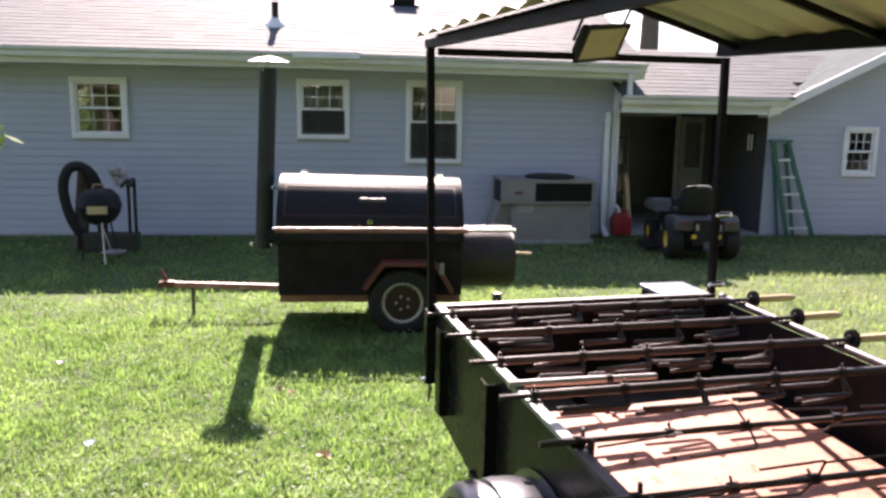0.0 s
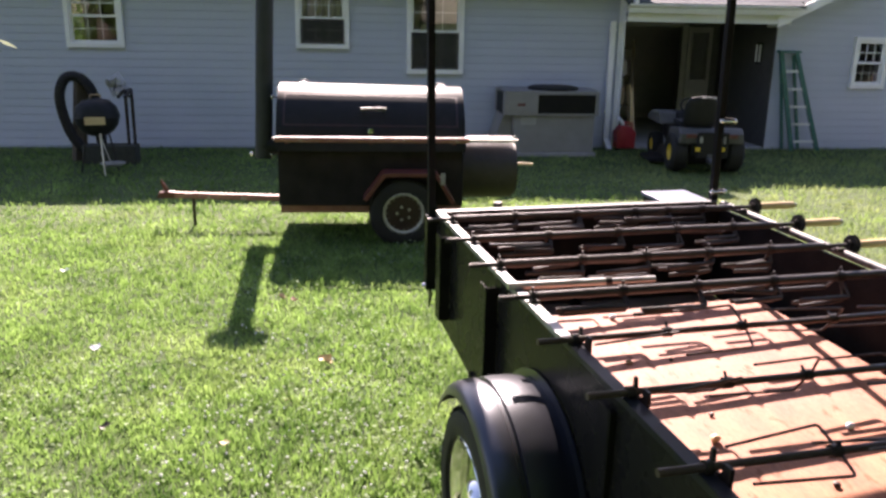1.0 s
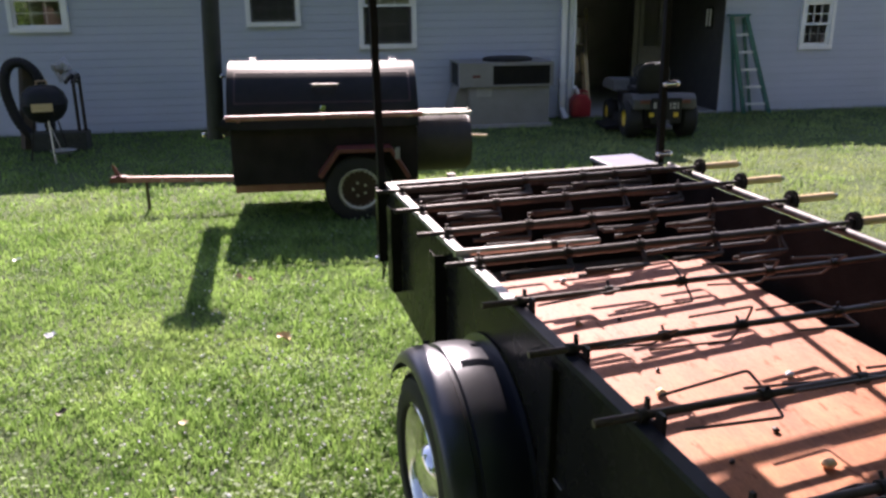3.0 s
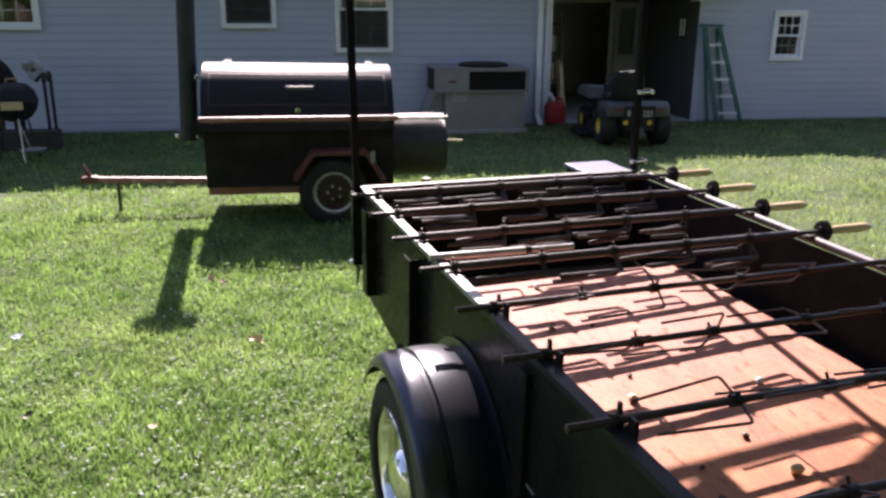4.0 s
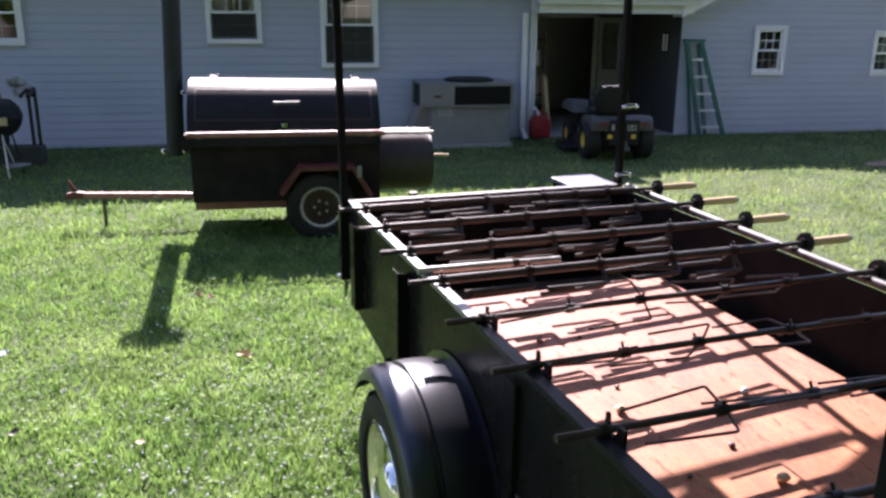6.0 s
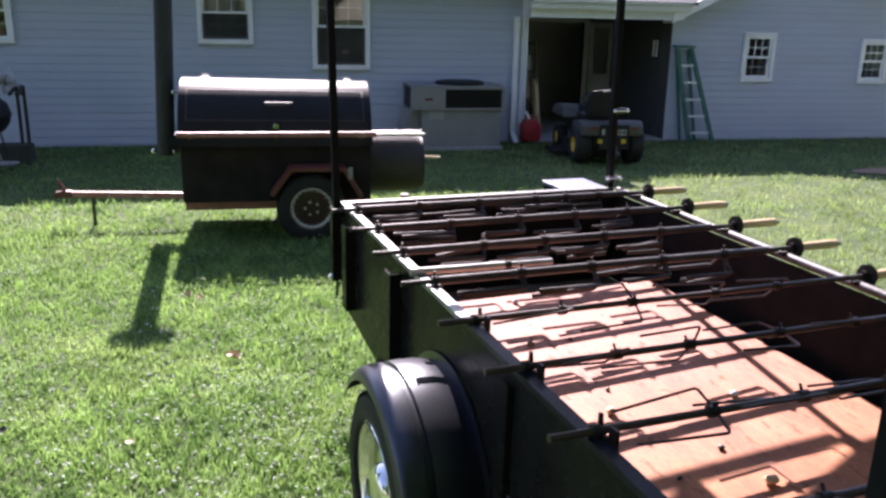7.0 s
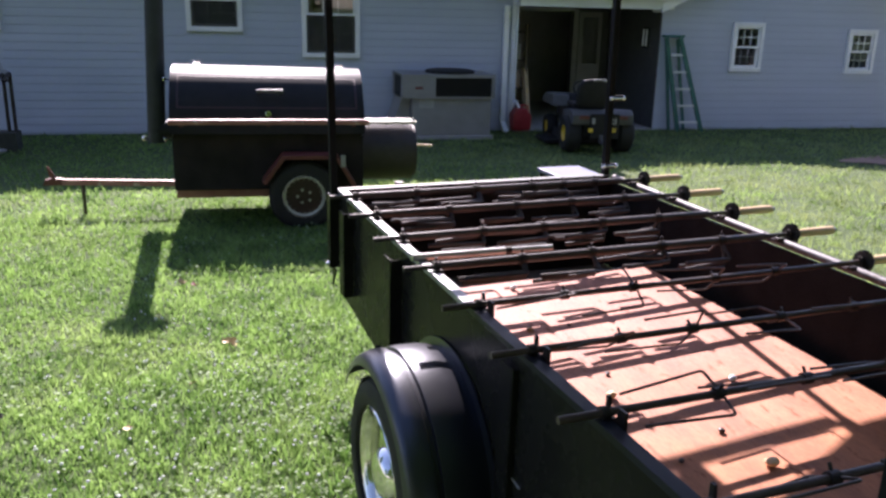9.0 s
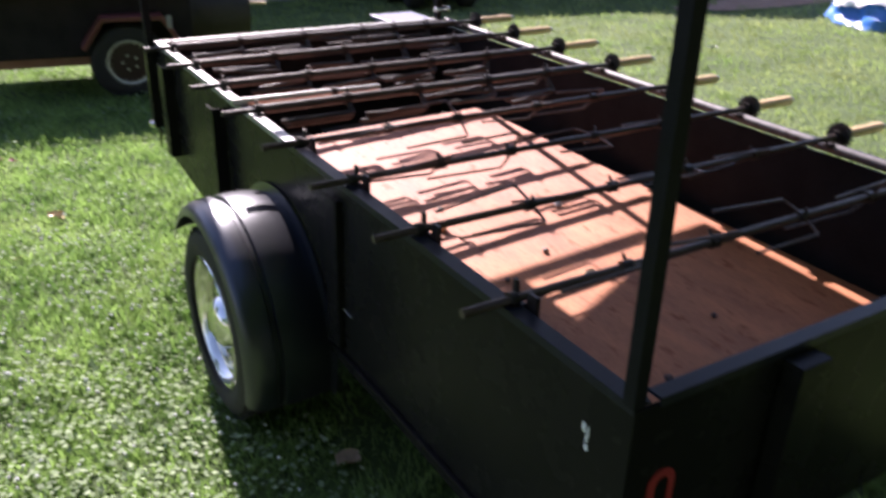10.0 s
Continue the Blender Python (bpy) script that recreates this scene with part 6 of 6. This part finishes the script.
for at, h, c, n, sd in (((-9, -15, 0), 9, 3.6, 6000, 1), ((-2.5, -19, 0), 11, 4.2, 7000, 2), ((5, -17, 0), 9, 3.8, 6000, 3), ((13, -15, 0), 10, 4, 6000, 4),
                        ((-16, -6, 0), 9, 3.6, 5000, 5), ((20, -4, 0), 10, 4, 5000, 6), ((24, 17, 0), 11, 4.2, 5000, 8), ((-6, 30, 0), 12, 4.0, 4000, 9)):
    tree(at, h, c, n, sd)
# unseen trees added behind the camera so the panes mirror foliage, not sky
for at, h, sd in (((-9.4, -8.6, 0), 11.5, 34), ((-4.4, -9.4, 0), 13.0, 31), ((0.4, -10.2, 0), 14.0, 33), ((5.0, -9.4, 0), 13.0, 32), ((10.2, -8.4, 0), 12.0, 35), ((15.6, -9.6, 0), 12.5, 36), ((21.0, -10.4, 0), 12.5, 37)):
    tree(at, h, 4.5, 13000, sd, 0.28, 1)
tree((27.2, 49.6, 0), 30, 6.0, 5000, 7, 0.3, 5, "tall tree with a bare trunk far behind the house")

# shrubs along the back of the yard
for k, (x, y, r) in enumerate(((-9.5, -11.5, 1.9), (-7.3, -11.0, 1.7), (-5.4, -11.6, 1.9), (-3.4, -12.2, 1.6), (7.5, -12.5, 1.8), (-4.2, 21.5, 2.6), (-6.9, 21.0, 2.4))):
    rs = np.random.RandomState(60 + k)
    sh = thing("shrub", "dense rounded green garden shrub", "shrub", pose(x, y, 0), "garden shrubs")
    bm = B()
    for q in range(7):
        a = 0.9 * q
        add_tube(bm, [(0.1 * math.cos(a), 0.1 * math.sin(a), 0), (0.35 * r * math.cos(a), 0.35 * r * math.sin(a), r * 0.9), (0.6 * r * math.cos(a), 0.6 * r * math.sin(a), r * 1.4)], 0.03, 5, radii=[0.04, 0.025, 0.01])
    part("stems", bm, BARK, sh)
    n = 3200 if y < 0 else 11000
    off = rs.normal(size=(n, 3))
    off /= np.linalg.norm(off, axis=1)[:, None]
    lump = 1 + 0.22 * np.sin(off[:, 0] * 5 + k) * np.sin(off[:, 1] * 6) + 0.15 * np.sin(off[:, 2] * 9 + k)
    pos = off * (r * lump * rs.uniform(0.55, 1.0, n) ** 0.5)[:, None] + np.array([0, 0, r * 0.95])
    leaf_cards(sh, "foliage", pos[pos[:, 2] > 0.05], 0.11, rs)

# a low limb of the tree at the yard's edge, its tip hanging near the camera's side
side = tree((-7.2, 2.6, 0), 6.5, 2.0, 3500, 11, 0.10)
bm = B()
limb = [Vector((0.05, 0, 2.2)), Vector((2.2, -0.5, 2.05)), Vector((4.2, -1.0, 1.78)), Vector((5.02, -1.22, 1.58))]
add_tube(bm, limb, 0.05, 8, radii=[0.07, 0.045, 0.02, 0.006])
part("low_limb", bm, BARK, side, smooth=True)
_rs = np.random.RandomState(3)
_lp = []
for k in range(620):
    t = _rs.uniform(0.35, 0.93) if k > 260 else _rs.uniform(0.93, 1.0)
    i = min(int(t * 3), 2)
    q = limb[i].lerp(limb[i + 1], t * 3 - i)
    _lp.append([q.x + _rs.normal() * 0.07, q.y + _rs.normal() * 0.10, q.z - 0.02 + _rs.normal() * 0.035])
leaf_cards(side, "limb_leaves", np.array(_lp), 0.05, _rs)

# ---- grass ----
SOIL = (9.0, 3.85, 1.75, 0.42)      # centre and radii of the bare patch
bm = B()
bm.faces.new([bm.verts.new((SOIL[0] + SOIL[2] * (1 + 0.08 * math.sin(5 * a)) * math.cos(a), SOIL[1] + SOIL[3] * (1 + 0.08 * math.sin(5 * a)) * math.sin(a), 0.012)) for a in [math.pi * k / 20 for k in range(40)]])
solid("bare_soil", bm, SOIL_MAT, "pinkish bare soil patch worn into the lawn", "soil", kind="structure")

def grass(name, count, x0, x1, y0, y1, h0, h1, width, seed, fall):
    """Single blades as slim bent triangles pairs, thinned out with distance from the yard's near side."""
    rs = np.random.RandomState(seed)
    tufts = count // 8
    tx0, ty0 = np.repeat(rs.uniform(x0, x1, tufts), 8), np.repeat(rs.uniform(y0, y1, tufts), 8)
    loose = rs.uniform(size=len(tx0)) < 0.35
    spread = np.where(loose, 0.10, 0.012)
    x, y = tx0 + rs.normal(size=len(tx0)) * spread, ty0 + rs.normal(size=len(tx0)) * spread
    vigour = np.repeat(rs.uniform(0.65, 1.3, tufts), 8)
    count = len(x)
    d = np.hypot(x + 0.8, y + 3.5)
    edge = np.minimum.reduce([x - x0, x1 - x, y - y0, y1 - y])
    keep = rs.uniform(size=count) < np.clip(fall / d, 0, 1) ** 1.3 * np.clip(edge / 1.2, 0, 1)
    keep &= ~((x > 0.02) & (x < TW - 0.02) & (y > -TL) & (y < -0.1) & (rs.uniform(size=count) < 0.6))
    wall_y = 7.78 - 0.136 * x
    keep &= y < wall_y - 0.05
    keep &= (np.hypot((x - SOIL[0]) / SOIL[2], (y - SOIL[1]) / SOIL[3]) + 0.25 * np.sin(5 * x + 3 * y)) > 0.9
    x, y, d, vigour = x[keep], y[keep], d[keep], vigour[keep]
    n = len(x)
    patch = 0.7 * np.sin(x * 23 + 2 * np.sin(y * 9)) * np.sin(y * 27 + 2 * np.sin(x * 11)) + np.sin(x * 2.1 + 1.3 * np.sin(y * 1.7)) * np.sin(y * 2.6 + 1.1 * np.sin(x * 1.9)) + 0.6 * np.sin(x * 7.3 + y * 3.1) * np.sin(y * 8.1 - x * 2.2)
    h = (h0 + (h1 - h0) * rs.uniform(size=n) ** 1.5) * (1 + 0.30 * np.clip(patch, -1, 1.4)) * vigour
    w = width * (0.6 + 0.25 * np.clip(d / 2.5, 0.6, 4.5)) * rs.uniform(0.7, 1.3, n)
    a = rs.uniform(0, 2 * np.pi, n)
    tilt = rs.uniform(0.1, 1.0, n)
    ta = rs.uniform(0, 2 * np.pi, n)
    bx, by = np.cos(a) * w, np.sin(a) * w
    mx, my = x + np.cos(ta) * tilt * h * 0.35, y + np.sin(ta) * tilt * h * 0.35
    tx, ty = x + np.cos(ta) * tilt * h * 1.0, y + np.sin(ta) * tilt * h * 1.0
    hz = h * (1 - 0.25 * tilt)
    v = np.empty((n, 5, 3))
    v[:, 0] = np.stack([x - bx, y - by, np.zeros(n)], 1)
    v[:, 1] = np.stack([x + bx, y + by, np.zeros(n)], 1)
    v[:, 2] = np.stack([mx + bx * 0.8, my + by * 0.8, hz * 0.6], 1)
    v[:, 3] = np.stack([mx - bx * 0.8, my - by * 0.8, hz * 0.6], 1)
    v[:, 4] = np.stack([tx, ty, hz], 1)
    me = bpy.data.meshes.new(name)
    me.vertices.add(n * 5)
    me.vertices.foreach_set("co", v.reshape(-1))
    base = np.arange(n) * 5
    loops = np.stack([base, base + 1, base + 2, base + 3, base + 3, base + 2, base + 4], 1).reshape(-1)
    me.loops.add(n * 7)
    me.loops.foreach_set("vertex_index", loops.astype(np.int32))
    me.polygons.add(n * 2)
    ls = np.stack([np.arange(n) * 7, np.arange(n) * 7 + 4], 1).reshape(-1)
    me.polygons.foreach_set("loop_start", ls.astype(np.int32))
    me.update(calc_edges=True)
    me.materials.append(GRASS)
    return tagged(new(name, me), "short bright green lawn grass, uneven and unraked", "grass", kind="stuff")


grass("lawn_grass", 620000, -4.4, 2.6, -4.2, 4.6, 0.018, 0.052, 0.0028, 7, 2.4)
grass("far_lawn_grass", 560000, -8.0, 14.0, -4.0, 9.0, 0.022, 0.058, 0.0030, 8, 4.6)


# broad-leaved weeds and clover among the blades
_rs = np.random.RandomState(12)
_n = 130000
_x, _y = _rs.uniform(-4.2, 2.4, _n), _rs.uniform(-3.8, 4.4, _n)
_d = np.hypot(_x + 0.8, _y + 3.5)
_patch = np.sin(_x * 3.3 + 2 * np.sin(_y * 1.3)) * np.sin(_y * 2.9 + np.sin(_x * 2.3))
_k = (_rs.uniform(size=_n) < np.clip(0.30 + 0.75 * _patch + 0.6 * (_d < 2.6), 0.03, 1) * np.clip(2.0 / _d, 0, 1) ** 1.5 * np.clip((_y + 3.8) / 0.9, 0, 1)) & ~((_x > 0.0) & (_x < TW) & (_y < 0.0) & (_y > -TL))
_x, _y = _x[_k], _y[_k]
_n = len(_x)
_s = _rs.uniform(0.0045, 0.0095, _n)
_a, _h = _rs.uniform(0, 2 * np.pi, _n), _rs.uniform(0.012, 0.04, _n)
_tx, _ty = _rs.normal(0, 0.35, _n), _rs.normal(0, 0.35, _n)
_v = np.empty((_n, 5, 3))
for _q in range(5):
    _b = _a + 2 * np.pi * _q / 5
    _dx, _dy = np.cos(_b) * _s * (1.15 if _q else 1.0), np.sin(_b) * _s
    _v[:, _q] = np.stack([_x + _dx, _y + _dy, _h + _tx * _dx + _ty * _dy], 1)
_me = bpy.data.meshes.new("clover")
_me.from_pydata(_v.reshape(-1, 3).tolist(), [], (np.arange(_n)[:, None] * 5 + np.arange(5)).tolist())
_me.materials.append(CLOVER)
tagged(new("clover", _me), "broad little clover and weed leaves among the grass", "clover", kind="stuff")

# white clover heads near the trailer
bm = B()
_rng = random.Random(5)
for k in range(420):
    x, y = _rng.uniform(-1.3, -0.12), _rng.triangular(-2.6, 1.8, -0.6)
    bmesh.ops.create_icosphere(bm, subdivisions=1, radius=_rng.uniform(0.004, 0.0075), matrix=pose(x, y, _rng.uniform(0.03, 0.05)))
solid("clover_flowers", bm, WHITE, "tiny white clover heads scattered through the grass", "clover flowers", kind="stuff")

# ---- litter on the lawn ----
_rng = random.Random(77)
for x, y, r, mat in ((-0.47, 0.43, 0.034, HANDLE_WOOD), (-0.62, 1.46, 0.032, TAN_WOOD), (-0.55, 1.40, 0.022, PINK_RAIL), (-1.60, 0.82, 0.028, WHITE), (-0.67, 0.01, 0.016, TAN_WOOD), (-1.44, -0.08, 0.022, RUST),
                     (-0.95, -0.34, 0.022, HANDLE_WOOD), (-0.97, -0.92, 0.030, HANDLE_WOOD), (-0.91, -1.34, 0.034, PINK_RAIL), (-0.03, -1.87, 0.035, TAN_WOOD), (5.6, 1.9, 0.04, WHITE), (-2.0, 2.3, 0.025, WHITE), (4.9, 3.2, 0.03, WHITE)):
    bm = B()
    bmesh.ops.create_grid(bm, x_segments=6, y_segments=6, size=r)
    for v in bm.verts:
        q = max(abs(v.co.x), abs(v.co.y)) / r
        v.co.x *= 0.75
        v.co.z = 0.02 + 0.55 * r * noise.noise(Vector((v.co.x * 40 + x * 5, v.co.y * 40, y))) + 0.4 * r * q * q
    bmesh.ops.solidify(bm, geom=bm.faces, thickness=0.0015)
    solid("fallen_leaf", bm, mat, "curled dry fallen leaf on the lawn", "leaf", pose(x, y, 0.012, _rng.uniform(-20, 20), _rng.uniform(-20, 20), _rng.uniform(0, 360)), group="leaves on the lawn", smooth=True)
